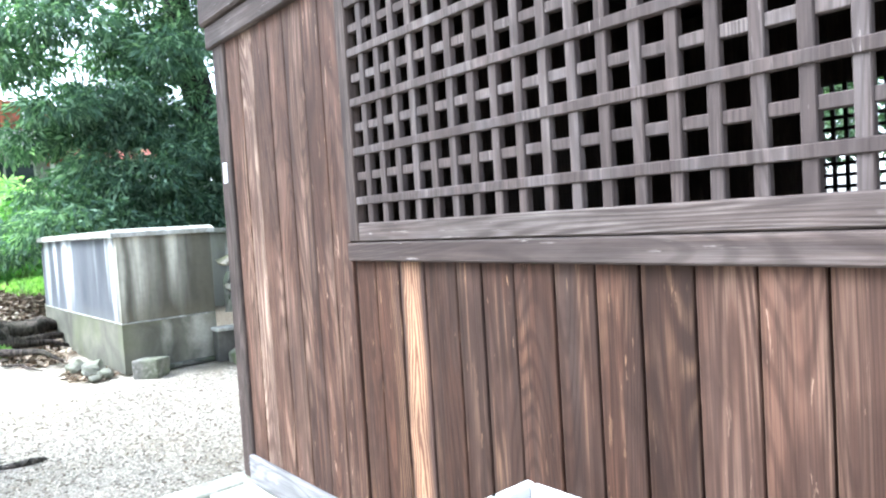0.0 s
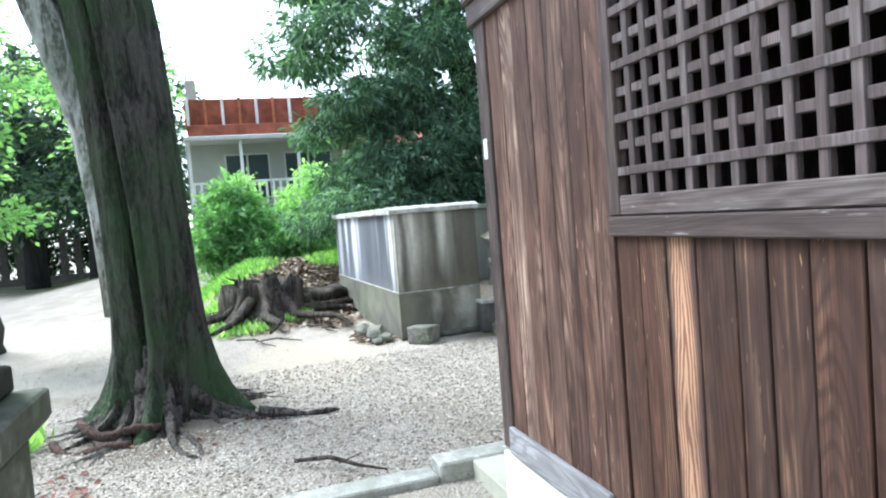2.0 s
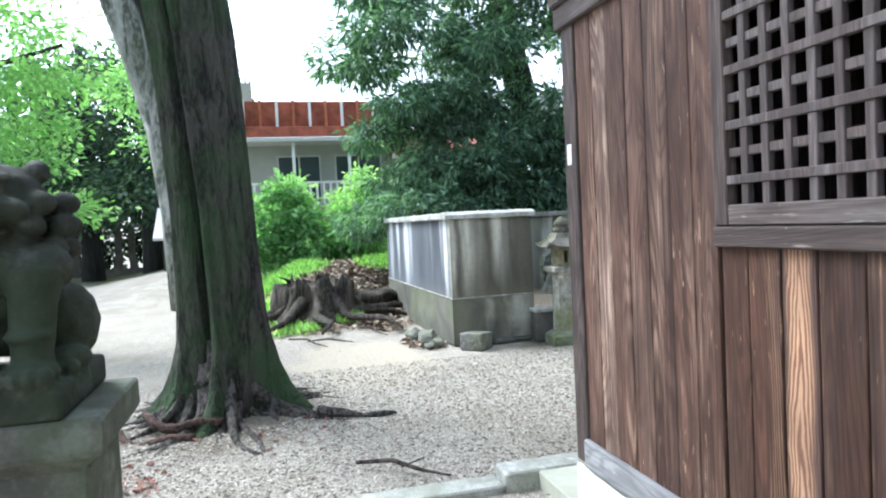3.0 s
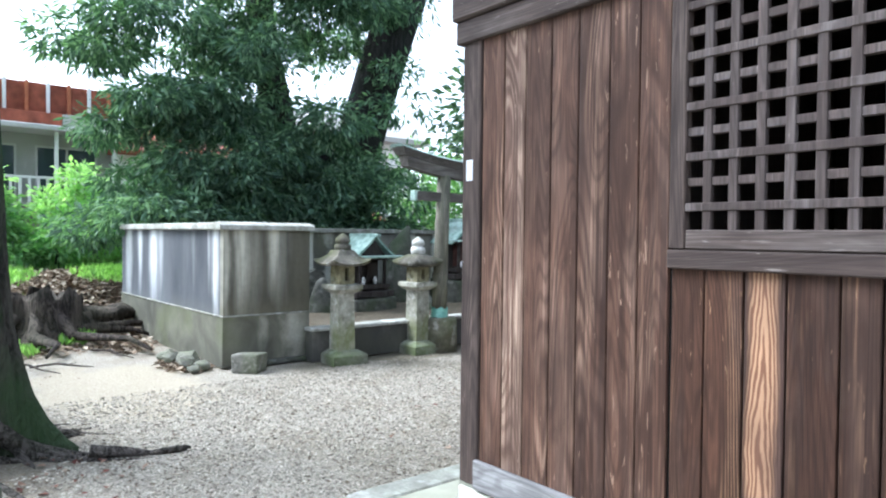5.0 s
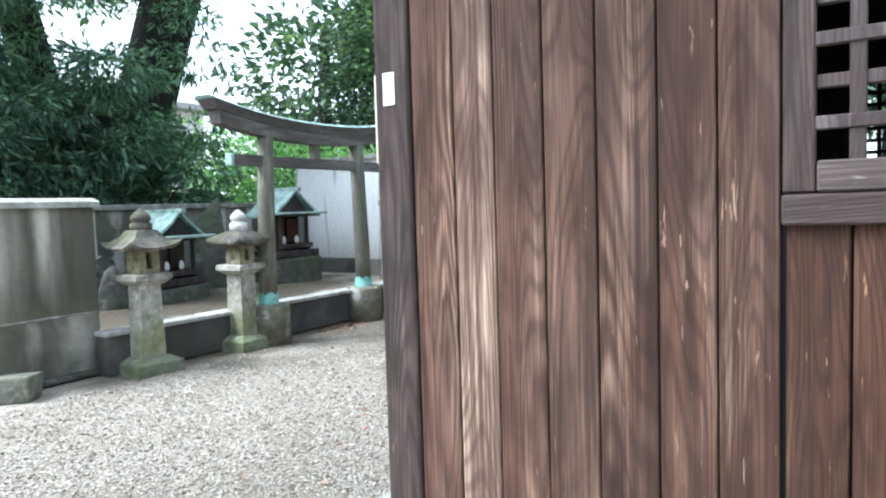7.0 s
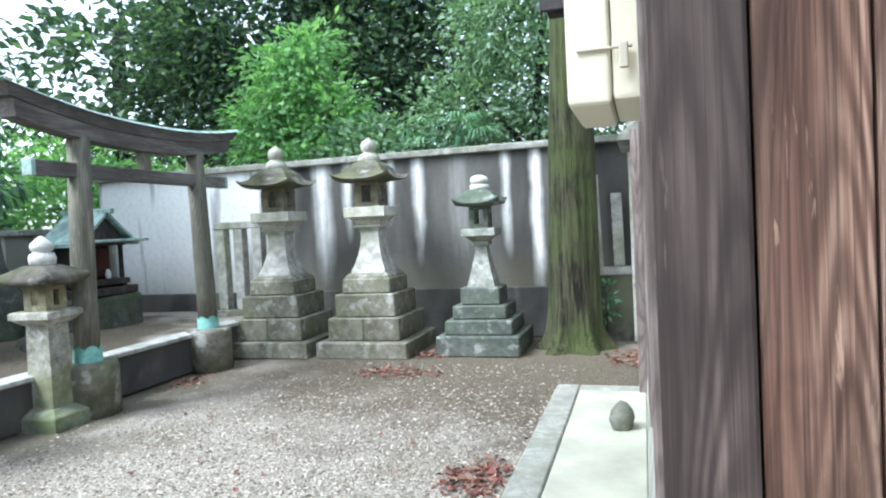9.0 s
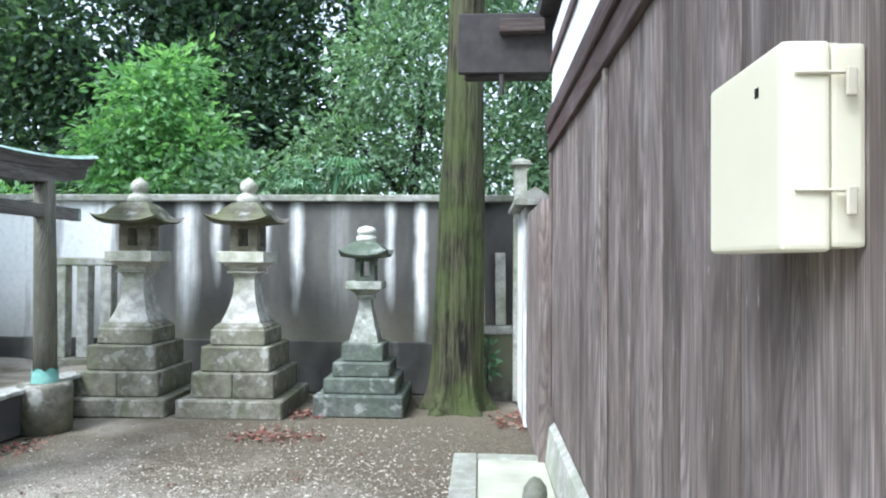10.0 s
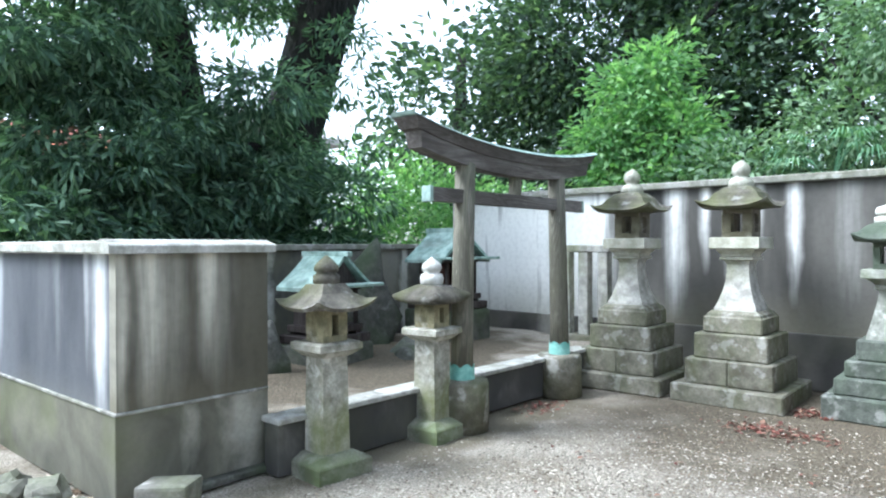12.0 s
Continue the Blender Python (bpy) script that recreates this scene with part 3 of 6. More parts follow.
def tube(points, seg=8, bm=None, wobble=0.0, seed=0.0):
    """A tube along points (x, y, z, radius)."""
    bm = bm or bmesh.new()
    prev, first = None, None
    for i, p in enumerate(points):
        c = Vector(p[:3])
        a = Vector(points[max(i - 1, 0)][:3])
        b = Vector(points[min(i + 1, len(points) - 1)][:3])
        d = (b - a).normalized()
        side = d.orthogonal() if abs(d.z) > 0.9 else d.cross(Vector((0, 0, 1)))
        side = d.cross(Vector((0, 1, 0.01))).normalized() if abs(d.z) > 0.9 else side.normalized()
        up = side.cross(d)
        ring = []
        for k in range(seg):
            t = 2 * math.pi * k / seg
            q = side * math.cos(t) + up * math.sin(t)
            w = 1 + wobble * noise.noise(c * 1.2 + q * 1.5 + Vector((seed, 0, 0)))
            ring.append(bm.verts.new(c + q * p[3] * w))
        if prev:
            bridge(bm, prev, ring)
        else:
            first = ring
        prev = ring
    bm.faces.new(first)
    bm.faces.new(prev)
    return bm


def prism(outline, y0, y1, bm=None):
    """An outline in x and z, pushed from y0 to y1."""
    bm = bm or bmesh.new()
    a = [bm.verts.new((x, y0, z)) for x, z in outline]
    b = [bm.verts.new((x, y1, z)) for x, z in outline]
    bridge(bm, a, b)
    bm.faces.new(a)
    bm.faces.new(b)
    return bm


def blob(rx, ry, rz, x=0, y=0, z=0, bm=None, sub=2):
    bm = bm or bmesh.new()
    bmesh.ops.create_icosphere(bm, subdivisions=sub, radius=1.0, matrix=Matrix.Translation((x, y, z)) @ Matrix.Diagonal((rx, ry, rz, 1)))
    return bm


def leaf_mesh(name, pts, along, size, width, fold, material, rng, droop=0.35):
    """Folded rhombic leaves at the given points, tip along the given directions."""
    n = len(pts)
    d = along + rng.normal(0, 0.55, (n, 3)) + np.array([0, 0, -droop])
    d /= np.linalg.norm(d, axis=1)[:, None] + 1e-9
    s = np.cross(d, rng.normal(0, 1, (n, 3)) + np.array([0, 0, 1.2]))
    s /= np.linalg.norm(s, axis=1)[:, None] + 1e-9
    up = np.cross(s, d)
    k = size * rng.uniform(0.65, 1.3, (n, 1))
    w = k * width
    v = np.empty((n, 4, 3))
    v[:, 0] = pts
    v[:, 1] = pts + d * k * 0.5 + s * w + up * w * fold
    v[:, 2] = pts + d * k
    v[:, 3] = pts + d * k * 0.5 - s * w + up * w * fold
    i = np.arange(n)[:, None] * 4
    f = np.concatenate([np.concatenate([i, i + 1, i + 2], 1), np.concatenate([i, i + 2, i + 3], 1)])
    me = bpy.data.meshes.new(name)
    me.from_pydata(v.reshape(-1, 3).tolist(), [], f.tolist())
    me.materials.append(material)
    return me


def crown_points(blobs, rng, per=26, spread=0.3, flat=0.6):
    """Points in clumps over the outer part of some ellipsoids, with the way each twig points."""
    pts, ways = [], []
    for cx, cy, cz, rx, ry, rz, n in blobs:
        m = max(1, n // per)
        u = rng.normal(0, 1, (m, 3))
        u /= np.linalg.norm(u, axis=1)[:, None]
        rad = rng.uniform(0.25, 1.0, (m, 1)) ** 0.45 * rng.uniform(0.8, 1.12, (m, 1))
        c = np.array([cx, cy, cz]) + u * rad * np.array([rx, ry, rz])
        k = rng.normal(0, 1, (m, per, 3)) * np.array([spread, spread, spread * flat])
        pts.append((c[:, None] + k).reshape(-1, 3))
        way = u[:, None] * 0.7 + k / spread * 0.6
        ways.append(way.reshape(-1, 3))
    return np.concatenate(pts), np.concatenate(ways)


def crown(parent, blobs, size, material, seed, width=0.2, per=26, spread=0.3, droop=0.35, keep=None, name="crown", label=""):
    rng = np.random.default_rng(seed)
    p, w = crown_points(blobs, rng, per, spread)
    if keep is not None:
        m = keep(p)
        p, w = p[m], w[m]
    ob = new(name, leaf_mesh(name, p, w, size, width, 0.35, material, rng, droop))
    ob.parent = parent
    return tagged(ob, label)


# ---- ground ----
bm = bmesh.new()
xs = sorted(set([-400, -200, -120, -80, -60, -45, -35, -28] + [-24 + 0.5 * i for i in range(57)] + [4.5 + 0.75 * i for i in range(6)] + [12, 20, 40, 80, 200, 400]))
ys = sorted(set([-400, -200, -80, -40, -24, -16, -12] + [-10 + 0.5 * i for i in range(42)] + [12, 14, 18, 25, 40, 80, 200, 400]))


def ground_height(x, y):
    """Nearly level; rises to a bank of litter beyond the stump, and to the left woods."""
    h = 0.02 * noise.noise(Vector((x * 0.5, y * 0.5, 0)))
    m = math.exp(-(((x + 8.9) / 1.6) ** 2 + ((y - 0.3) / 1.2) ** 2))
    h += 0.16 * m + 0.12 * m * noise.noise(Vector((x * 1.3, y * 1.3, 3)))
    h += 0.06 * math.exp(-(((x + 3.0) / 0.9) ** 2 + ((y + 1.8) / 0.9) ** 2))
    ease = lambda v: min(1.0, max(0.0, v)) ** 2 * (3 - 2 * min(1.0, max(0.0, v)))
    bank = 0.8 * ease((-7.0 - x) / 4.6) * ease((y + 2.4) / 1.8)
    woods = 0.55 * ease((-11 - x) / 6.0) * (1 if y > -4 else max(0.0, 1 - (-4 - y) / 3))
    return h + max(bank, woods) - 0.02


grid = [[bm.verts.new((x, y, ground_height(x, y))) for x in xs] for y in ys]
for j in range(len(ys) - 1):
    for i in range(len(xs) - 1):
        bm.faces.new((grid[j][i], grid[j][i + 1], grid[j + 1][i + 1], grid[j + 1][i]))
ground = tagged(part("ground", bm, GROUND, None, "", True), "pale gravel yard with sandy and damp bare earth", "ground", "", "structure")

# ---- hall: thick walls behind the boards, inside, roof ----
HX, HY = 5.4, 4.25          # length along x, depth along y
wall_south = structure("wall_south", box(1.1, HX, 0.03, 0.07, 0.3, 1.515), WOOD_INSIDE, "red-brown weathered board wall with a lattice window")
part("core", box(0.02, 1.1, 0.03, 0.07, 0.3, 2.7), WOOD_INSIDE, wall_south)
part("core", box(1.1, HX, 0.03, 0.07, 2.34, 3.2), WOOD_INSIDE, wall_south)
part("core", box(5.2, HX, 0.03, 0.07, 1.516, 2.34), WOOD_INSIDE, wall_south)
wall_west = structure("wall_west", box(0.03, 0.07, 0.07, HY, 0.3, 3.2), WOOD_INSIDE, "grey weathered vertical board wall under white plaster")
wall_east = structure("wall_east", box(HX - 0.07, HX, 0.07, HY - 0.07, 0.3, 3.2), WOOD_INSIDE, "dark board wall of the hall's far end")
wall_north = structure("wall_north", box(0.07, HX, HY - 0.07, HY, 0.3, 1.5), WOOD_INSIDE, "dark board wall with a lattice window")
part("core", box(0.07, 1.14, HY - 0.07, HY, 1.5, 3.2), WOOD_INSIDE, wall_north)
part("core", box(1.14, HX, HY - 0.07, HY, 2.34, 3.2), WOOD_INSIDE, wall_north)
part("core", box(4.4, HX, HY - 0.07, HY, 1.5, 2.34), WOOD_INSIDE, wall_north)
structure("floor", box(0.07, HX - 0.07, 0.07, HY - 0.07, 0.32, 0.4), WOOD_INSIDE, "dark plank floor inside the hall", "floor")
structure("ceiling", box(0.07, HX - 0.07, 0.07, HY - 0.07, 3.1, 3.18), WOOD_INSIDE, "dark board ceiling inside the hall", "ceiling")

# corner post, boards, rails and lattice of the south wall
part("corner_post", box(0.0, 0.122, -0.012, 0.03, 0.33, 2.4, 0.006), WOOD_POST, wall_south, "dark weathered corner post")
part("beam", box(-0.035, HX, -0.03, 0.03, 2.395, 2.5, 0.006), WOOD_RAIL, wall_south)
part("beam", box(-0.05, HX, -0.05, 0.03, 2.503, 2.66, 0.01), WOOD_RAIL, wall_south)
part("plaster_panel", box(0.03, HX, 0.0, 0.028, 2.663, 3.2), WHITE_WALL, wall_south)
part("stile", box(1.098, 1.158, -0.014, 0.03, 1.458, 2.395, 0.004), WOOD_POST, wall_south)
part("rail", box(1.096, HX, -0.022, 0.03, 1.39, 1.455, 0.005), WOOD_RAIL, wall_south, "grey-brown lower window rail")
part("rail", box(1.161, HX, -0.014, 0.03, 1.458, 1.523, 0.005), WOOD_RAIL, wall_south)
part("sill_board", rough(box(0.112, 1.0, -0.03, 0.0, 0.325, 0.46, 0.006), 0.002, 6), WOOD_SILL, wall_south, "silvery bleached sill board")
part("sill_board", rough(box(1.002, HX, -0.03, 0.0, 0.3, 0.425, 0.006), 0.002, 6, 3), WOOD_SILL, wall_south)
rng = random.Random(3)
edges = [0.125, 0.266, 0.395, 0.54, 0.682, 0.832, 0.965, 1.094]
for a, b in zip(edges, edges[1:]):
    part("plank", box(a + 0.0026, b - 0.0026, rng.uniform(-0.002, 0.003), 0.028, 0.35, 2.4, 0.003), WOOD_BLEACHED if a == 0.266 else WOOD_WARM, wall_south)
edges = [1.1, 1.225, 1.36, 1.492, 1.643, 1.752, 1.88, 2.02, 2.15, 2.272, 2.405, 2.54, 2.67]
while edges[-1] < HX - 0.2:
    edges.append(edges[-1] + rng.uniform(0.12, 0.145))
for a, b in zip(edges, edges[1:]):
    part("plank", box(a + 0.003, b - 0.003, rng.uniform(0.0, 0.006), 0.029, 0.35, 1.392, 0.003), WOOD_FLAME if a == 1.36 else WOOD_WARM if a > 2.3 else WOOD_RED, wall_south)
# near-black filler set in the open joint to paint its shade
part("groove_strip", box(1.092, 1.1015, 0.012, 0.028, 0.35, 1.39), DARK, wall_south)
PITCH_X, PITCH_Z = 0.0885, 0.085


def lattice(wall, x0, x1, y, z0, z1, material, off):
    """Woven bars: every other cross bar runs before the uprights, the rest behind them."""
    zb, k = z0 + 0.063, 0
    while zb < z1:
        a, b = (y - 0.008, y + 0.016) if k % 2 == 0 else (y + 0.003, y + 0.027)
        part("lattice_bar", box(x0, x1, a, b, zb, zb + 0.028, 0.0025), material, wall)
        zb += PITCH_Z
        k += 1
    xb = x0 + off
    while xb < x1:
        part("lattice_bar", box(xb, xb + 0.03, y - 0.002, y + 0.022, z0 - 0.002, z1, 0.0025), material, wall)
        xb += PITCH_X


lattice(wall_south, 1.158, 5.2, -0.004, 1.523, 2.396, WOOD_BAR, 0.06)
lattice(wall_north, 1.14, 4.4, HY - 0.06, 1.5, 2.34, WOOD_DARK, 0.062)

# west wall boards, battens, beams, plaster
edges = [0.125]
while edges[-1] < HY - 0.2:
    edges.append(edges[-1] + rng.uniform(0.16, 0.24))
edges[-1] = HY
part("corner_post", box(-0.012, 0.03, 0.032, 0.122, 0.33, 2.4, 0.005), WOOD_GREY, wall_west)
for a, b in zip(edges, edges[1:]):
    part("plank", box(rng.uniform(-0.003, 0.003), 0.028, a + 0.001, b - 0.001, 0.45, 2.4, 0.002), WOOD_GREY, wall_west)
part("batten", box(-0.02, 0.0, 2.02, 2.07, 0.5, 2.395, 0.004), WOOD_GREY, wall_west)
part("batten", box(-0.02, 0.0, HY - 0.05, HY, 0.5, 2.395, 0.004), WOOD_GREY, wall_west)
part("beam", box(-0.03, 0.028, 0.032, HY, 2.4, 2.53, 0.005), WOOD_BEAM_Y, wall_west)
part("beam", box(-0.05, 0.028, 0.032, HY, 2.533, 2.66, 0.008), WOOD_BEAM_Y, wall_west)
part("plaster_panel", box(0.0, 0.028, 0.032, HY, 2.663, 3.3), WHITE_WALL, wall_west)
part("timber", box(-0.02, -0.001, 0.032, HY, 3.02, 3.1, 0.004), WOOD_BEAM_Y, wall_west)

# foundation, apron slab and kerb stones
bm = bmesh.new()
prism([(-0.038, 0.0), (-0.038, 0.1), (-0.01, 0.34), (0.1, 0.44), (0.1, 0.0)], 0.0, HY + 0.15, bm)
foundation = structure("foundation", bm, CONCRETE_FOOT, "pale concrete footing under the board walls", "footing")
part("front_footing", box(0.0, HX, -0.02, 0.03, 0.0, 0.31, 0.008), CONCRETE_PALE, foundation)
apron = structure("apron", box(-0.54, -0.04, 0.0, 4.3, -0.05, 0.075, 0.006), CONCRETE_APRON, "pale concrete apron along the hall", "pavement")
kerb_y = [-3.0, -2.05, -1.14, -0.2, 0.75, 1.65, 2.55, 3.5, 4.44]
for a, b in zip(kerb_y, kerb_y[1:]):
    part("kerb_stone", rough(box(-0.73, -0.545, a + 0.004, b - 0.004, -0.06, 0.082 if a > -0.3 else 0.018, 0.01), 0.004, 4, a), STONE_KERB, apron)
part("kerb_stone", rough(box(-0.544, 0.0, 4.305, 4.44, -0.06, 0.08, 0.01), 0.004, 4, 9), STONE_KERB, apron)

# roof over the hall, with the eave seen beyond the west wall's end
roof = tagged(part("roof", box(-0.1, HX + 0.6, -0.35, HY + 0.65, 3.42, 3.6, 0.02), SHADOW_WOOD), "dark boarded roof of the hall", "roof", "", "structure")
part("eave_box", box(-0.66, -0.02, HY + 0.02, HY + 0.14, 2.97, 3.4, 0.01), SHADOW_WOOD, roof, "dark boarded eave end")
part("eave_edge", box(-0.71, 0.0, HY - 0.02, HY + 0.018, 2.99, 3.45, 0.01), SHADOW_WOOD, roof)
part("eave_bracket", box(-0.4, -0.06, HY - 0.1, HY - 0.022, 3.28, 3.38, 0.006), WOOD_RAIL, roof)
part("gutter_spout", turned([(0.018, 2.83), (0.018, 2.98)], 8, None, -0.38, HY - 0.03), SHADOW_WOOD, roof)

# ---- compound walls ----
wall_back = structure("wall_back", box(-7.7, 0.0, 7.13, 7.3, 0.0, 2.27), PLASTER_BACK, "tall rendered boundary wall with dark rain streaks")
part("coping", rough(box(-7.75, 0.02, 7.06, 7.36, 2.27, 2.352, 0.012), 0.006, 3), COPING_DARK, wall_back)
part("wall_foot", rough(box(-7.7, 0.0, 7.07, 7.129, 0.0, 0.61, 0.01), 0.004, 3), PLASTER_FOOT_BACK, wall_back)
wall_rear = structure("wall_rear", box(-7.6, -7.45, 0.87, 7.1, 0.0, 1.53), PLASTER_LOW, "low rendered wall behind the little shrines")
part("coping", rough(box(-7.64, -7.39, 0.89, 7.05, 1.53, 1.605, 0.01), 0.005, 3), COPING_DARK, wall_rear)

# the corner piece of the enclosure: front face along y, flank along x
ang = radians(1.2)
enclosure = thing("enclosure_wall", -4.87, 0.73, 0.0, 0, "streaked grey rendered enclosure wall with pale coping", "wall", "", "structure")
part("front_face", box(-0.16, 0.0, 0.0, 1.06, 0.575, 1.54), PLASTER_SIDE, enclosure)
part("front_foot", rough(box(-0.17, 0.008, -0.01, 1.06, 0.0, 0.572, 0.006), 0.003, 4), PLASTER_FOOT, enclosure)
part("front_moulding", box(-0.17, 0.018, -0.018, 1.06, 0.562, 0.582, 0.006), COPING_DARK, enclosure)
part("front_coping", rough(prism([(-0.2, 1.542), (-0.205, 1.595), (-0.08, 1.632), (0.045, 1.6), (0.055, 1.59), (0.05, 1.542)], -0.06, 1.1), 0.004, 5), COPING, enclosure)
turn = Matrix.Rotation(ang, 4, "Z")
for name, dims, m in (("flank_face", (-3.9, -0.0, 0.002, 0.15, 0.575, 1.54), PLASTER_LEFT), ("flank_foot", (-3.91, 0.0, -0.008, 0.16, 0.0, 0.572), PLASTER_FOOT),
                      ("flank_moulding", (-3.91, 0.012, -0.018, 0.16, 0.563, 0.581), COPING_DARK), ("flank_coping", (-3.94, 0.0, -0.06, 0.2, 1.541, 1.623), COPING)):
    b = box(*dims, 0.012 if "coping" in name else 0.003)
    bmesh.ops.transform(b, matrix=turn, verts=b.verts)
    part(name, b, m, enclosure)

# low kerb wall with a pale top in front of the shrines
kerb_wall = structure("kerb_wall", box(-4.78, -4.62, 1.7, 5.95, 0.0, 0.355), PLASTER_FOOT_BACK, "low dark kerb wall with a pale worn top", "kerb")
for a, b in ((1.69, 2.75), (2.755, 3.75), (3.755, 4.8), (4.805, 5.95)):
    part("kerb_top", rough(box(-4.81, -4.59, a, b, 0.357, 0.4, 0.008), 0.004, 5, a), COPING, kerb_wall)
bm = bmesh.new()
fx, fy = [-7.44 + 0.2205 * i for i in range(13)], [1.8 + 0.22 * i for i in range(25)]
rows_f = [[bm.verts.new((x, y, 0.33 + 0.03 * noise.noise(Vector((x * 1.7, y * 1.7, 2))) + (0.03 if x < -6 else 0.0))) for x in fx] for y in fy]
for j in range(len(fy) - 1):
    for i in range(len(fx) - 1):
        bm.faces.new((rows_f[j][i], rows_f[j][i + 1], rows_f[j + 1][i + 1], rows_f[j + 1][i]))
structure("shrine_yard", bm, GROUND, "raised bare brown earth round the little shrines", "ground")
part("foot_strip", rough(box(-4.86, -4.76, 0.9, 1.79, 0.0, 0.05, 0.01), 0.01, 4), STONE_DARK, kerb_wall)

# white plaster wall end and board fence beyond the hall
wall_end = structure("wall_end", box(-0.11, 0.05, 5.6, 6.98, 0.0, 2.1, 0.008), WALL_END, "white plastered wall end under a small tiled cap")
bm = prism([(-0.22, 2.1), (-0.22, 2.14), (-0.03, 2.27), (0.16, 2.14), (0.16, 2.1)], 5.4, 6.72)
part("tiled_cap", bm, COPING_DARK, wall_end)
fence_side = structure("board_fence", box(-0.07, -0.04, HY + 0.04, 5.59, 0.0, 2.0), WOOD_GREY, "brown boards between hall and plaster wall", "fence")
for i in range(11):
    y = HY + 0.03 + i * 0.1255
    part("board", box(-0.09, -0.072, y, y + 0.122, 0.05, 2.02, 0.003), WOOD_GREY, fence_side)

part("end_board", box(-0.09, 0.1, HY + 0.005, HY + 0.025, 0.05, 2.05, 0.003), WOOD_GREY, fence_side)

# ---- small things on the hall ----
plate = thing("name_plate", 0.055, -0.0125, 1.8, 0, "small white plate nailed to the corner post", "plate")
part("plate", box(-0.022, 0.022, -0.004, 0, -0.047, 0.05, 0.002), PAPER, plate)
for z in (-0.036, 0.039):
    part("nail", blob(0.003, 0.002, 0.003, 0.0, -0.005, z, None, 1), DARK, plate)

meter = thing("switch_box", 0.0, 0.145, 1.6, 0, "cream painted steel switch box on the board wall", "switch box")
part("body", box(-0.052, -0.004, -0.008, 0.268, 0.0, 0.285, 0.008, None, 2), CREAM, meter)
part("cover", box(-0.122, -0.053, -0.014, 0.274, -0.006, 0.287, 0.01, None, 3), CREAM, meter)
for z in (0.06, 0.222):
    part("latch", box(-0.105, -0.02, -0.021, -0.0145, z + 0.016, z + 0.021, 0.002), CREAM_DARK, meter, "dull cream hasp")
    part("latch_lever", box(-0.04, -0.026, -0.028, -0.0215, z - 0.016, z + 0.024, 0.002), CREAM_DARK, meter)
part("hanger", box(-0.06, -0.02, 0.03, 0.1, 0.286, 0.297, 0.003), CREAM_DARK, meter)
part("mark", box(-0.1232, -0.122, 0.06, 0.072, 0.225, 0.24), DARK, meter)

tank = thing("offering_trough", 2.19, -0.86, 0.0, 0, "white weathered open offering trough before the board wall", "trough")
part("side", box(0.0, 0.025, 0.0, 0.55, 0.3, 0.97, 0.006), TANK, tank)
part("side", box(0.875, 0.9, 0.0, 0.55, 0.3, 0.97, 0.006), TANK, tank)
part("back", box(0.026, 0.874, 0.525, 0.55, 0.3, 0.97, 0.006), TANK, tank)
part("front", box(0.026, 0.874, 0.0, 0.025, 0.3, 0.97, 0.006), TANK, tank)
part("bottom", box(0.026, 0.874, 0.026, 0.524, 0.3, 0.33), TANK, tank)
part("nail", turned([(0.005, 0.972), (0.003, 0.974)], 6, None, 0.012, 0.44), DARK, tank)
for x in (0.04, 0.8):
    for y in (0.04, 0.45):
        part("leg", box(x, x + 0.06, y, y + 0.06, -0.02, 0.3, 0.004), TANK, tank)

rock = thing("rock", -0.19, 3.36, 0.06, 0, "rounded grey stone lying on the concrete apron", "stone")
part("rock_body", rough(blob(0.075, 0.09, 0.1, 0, 0, 0.085), 0.025, 6), STONE_ROCK, rock, "", True)

# ---- stone lanterns ----


def steps(parent, sizes, material, joint=False):
    """Square stone steps from the ground up: (half width, bottom, top)."""
    for k, (h, z0, z1) in enumerate(sizes):
        if joint and k == 1:
            part("step", rough(box(-h, -0.002, -h, h, z0, z1, 0.012), 0.004, 5, k), material, parent)
            part("step", rough(box(0.002, h, -h, h, z0, z1, 0.012), 0.004, 5, k + 4), material, parent)
        else:
            part("step", rough(box(-h, h, -h, h, z0, z1, 0.014), 0.004, 5, k), material, parent)


def fire_box(parent, h, z0, z1, material, hole=0.45, closed=False):
    """Four corner pieces and two beams round an open chamber."""
    w = h * (1 - hole) * 1.25
    zc0, zc1 = z0 + (z1 - z0) * 0.2, z1 - (z1 - z0) * 0.16
    fb = part("fire_box", box(-h, h, -h, h, z0, zc0 - 0.0005, 0.004), material, parent)
    for sx in (-1, 1):
        for sy in (-1, 1):
            x, y = sorted((sx * h, sx * (h - w))), sorted((sy * h, sy * (h - w)))
            part("corner_piece", box(x[0], x[1], y[0], y[1], zc0, zc1), material, fb)
    if closed:
        for sy in (-1, 1):
            part("side_panel", box(-h + w, h - w, min(sy * h * 0.93, sy * h * 0.7), max(sy * h * 0.93, sy * h * 0.7), zc0, zc1), material, fb)
    part("top_piece", box(-h, h, -h, h, zc1 + 0.0005, z1, 0.004), material, fb)
    return fb


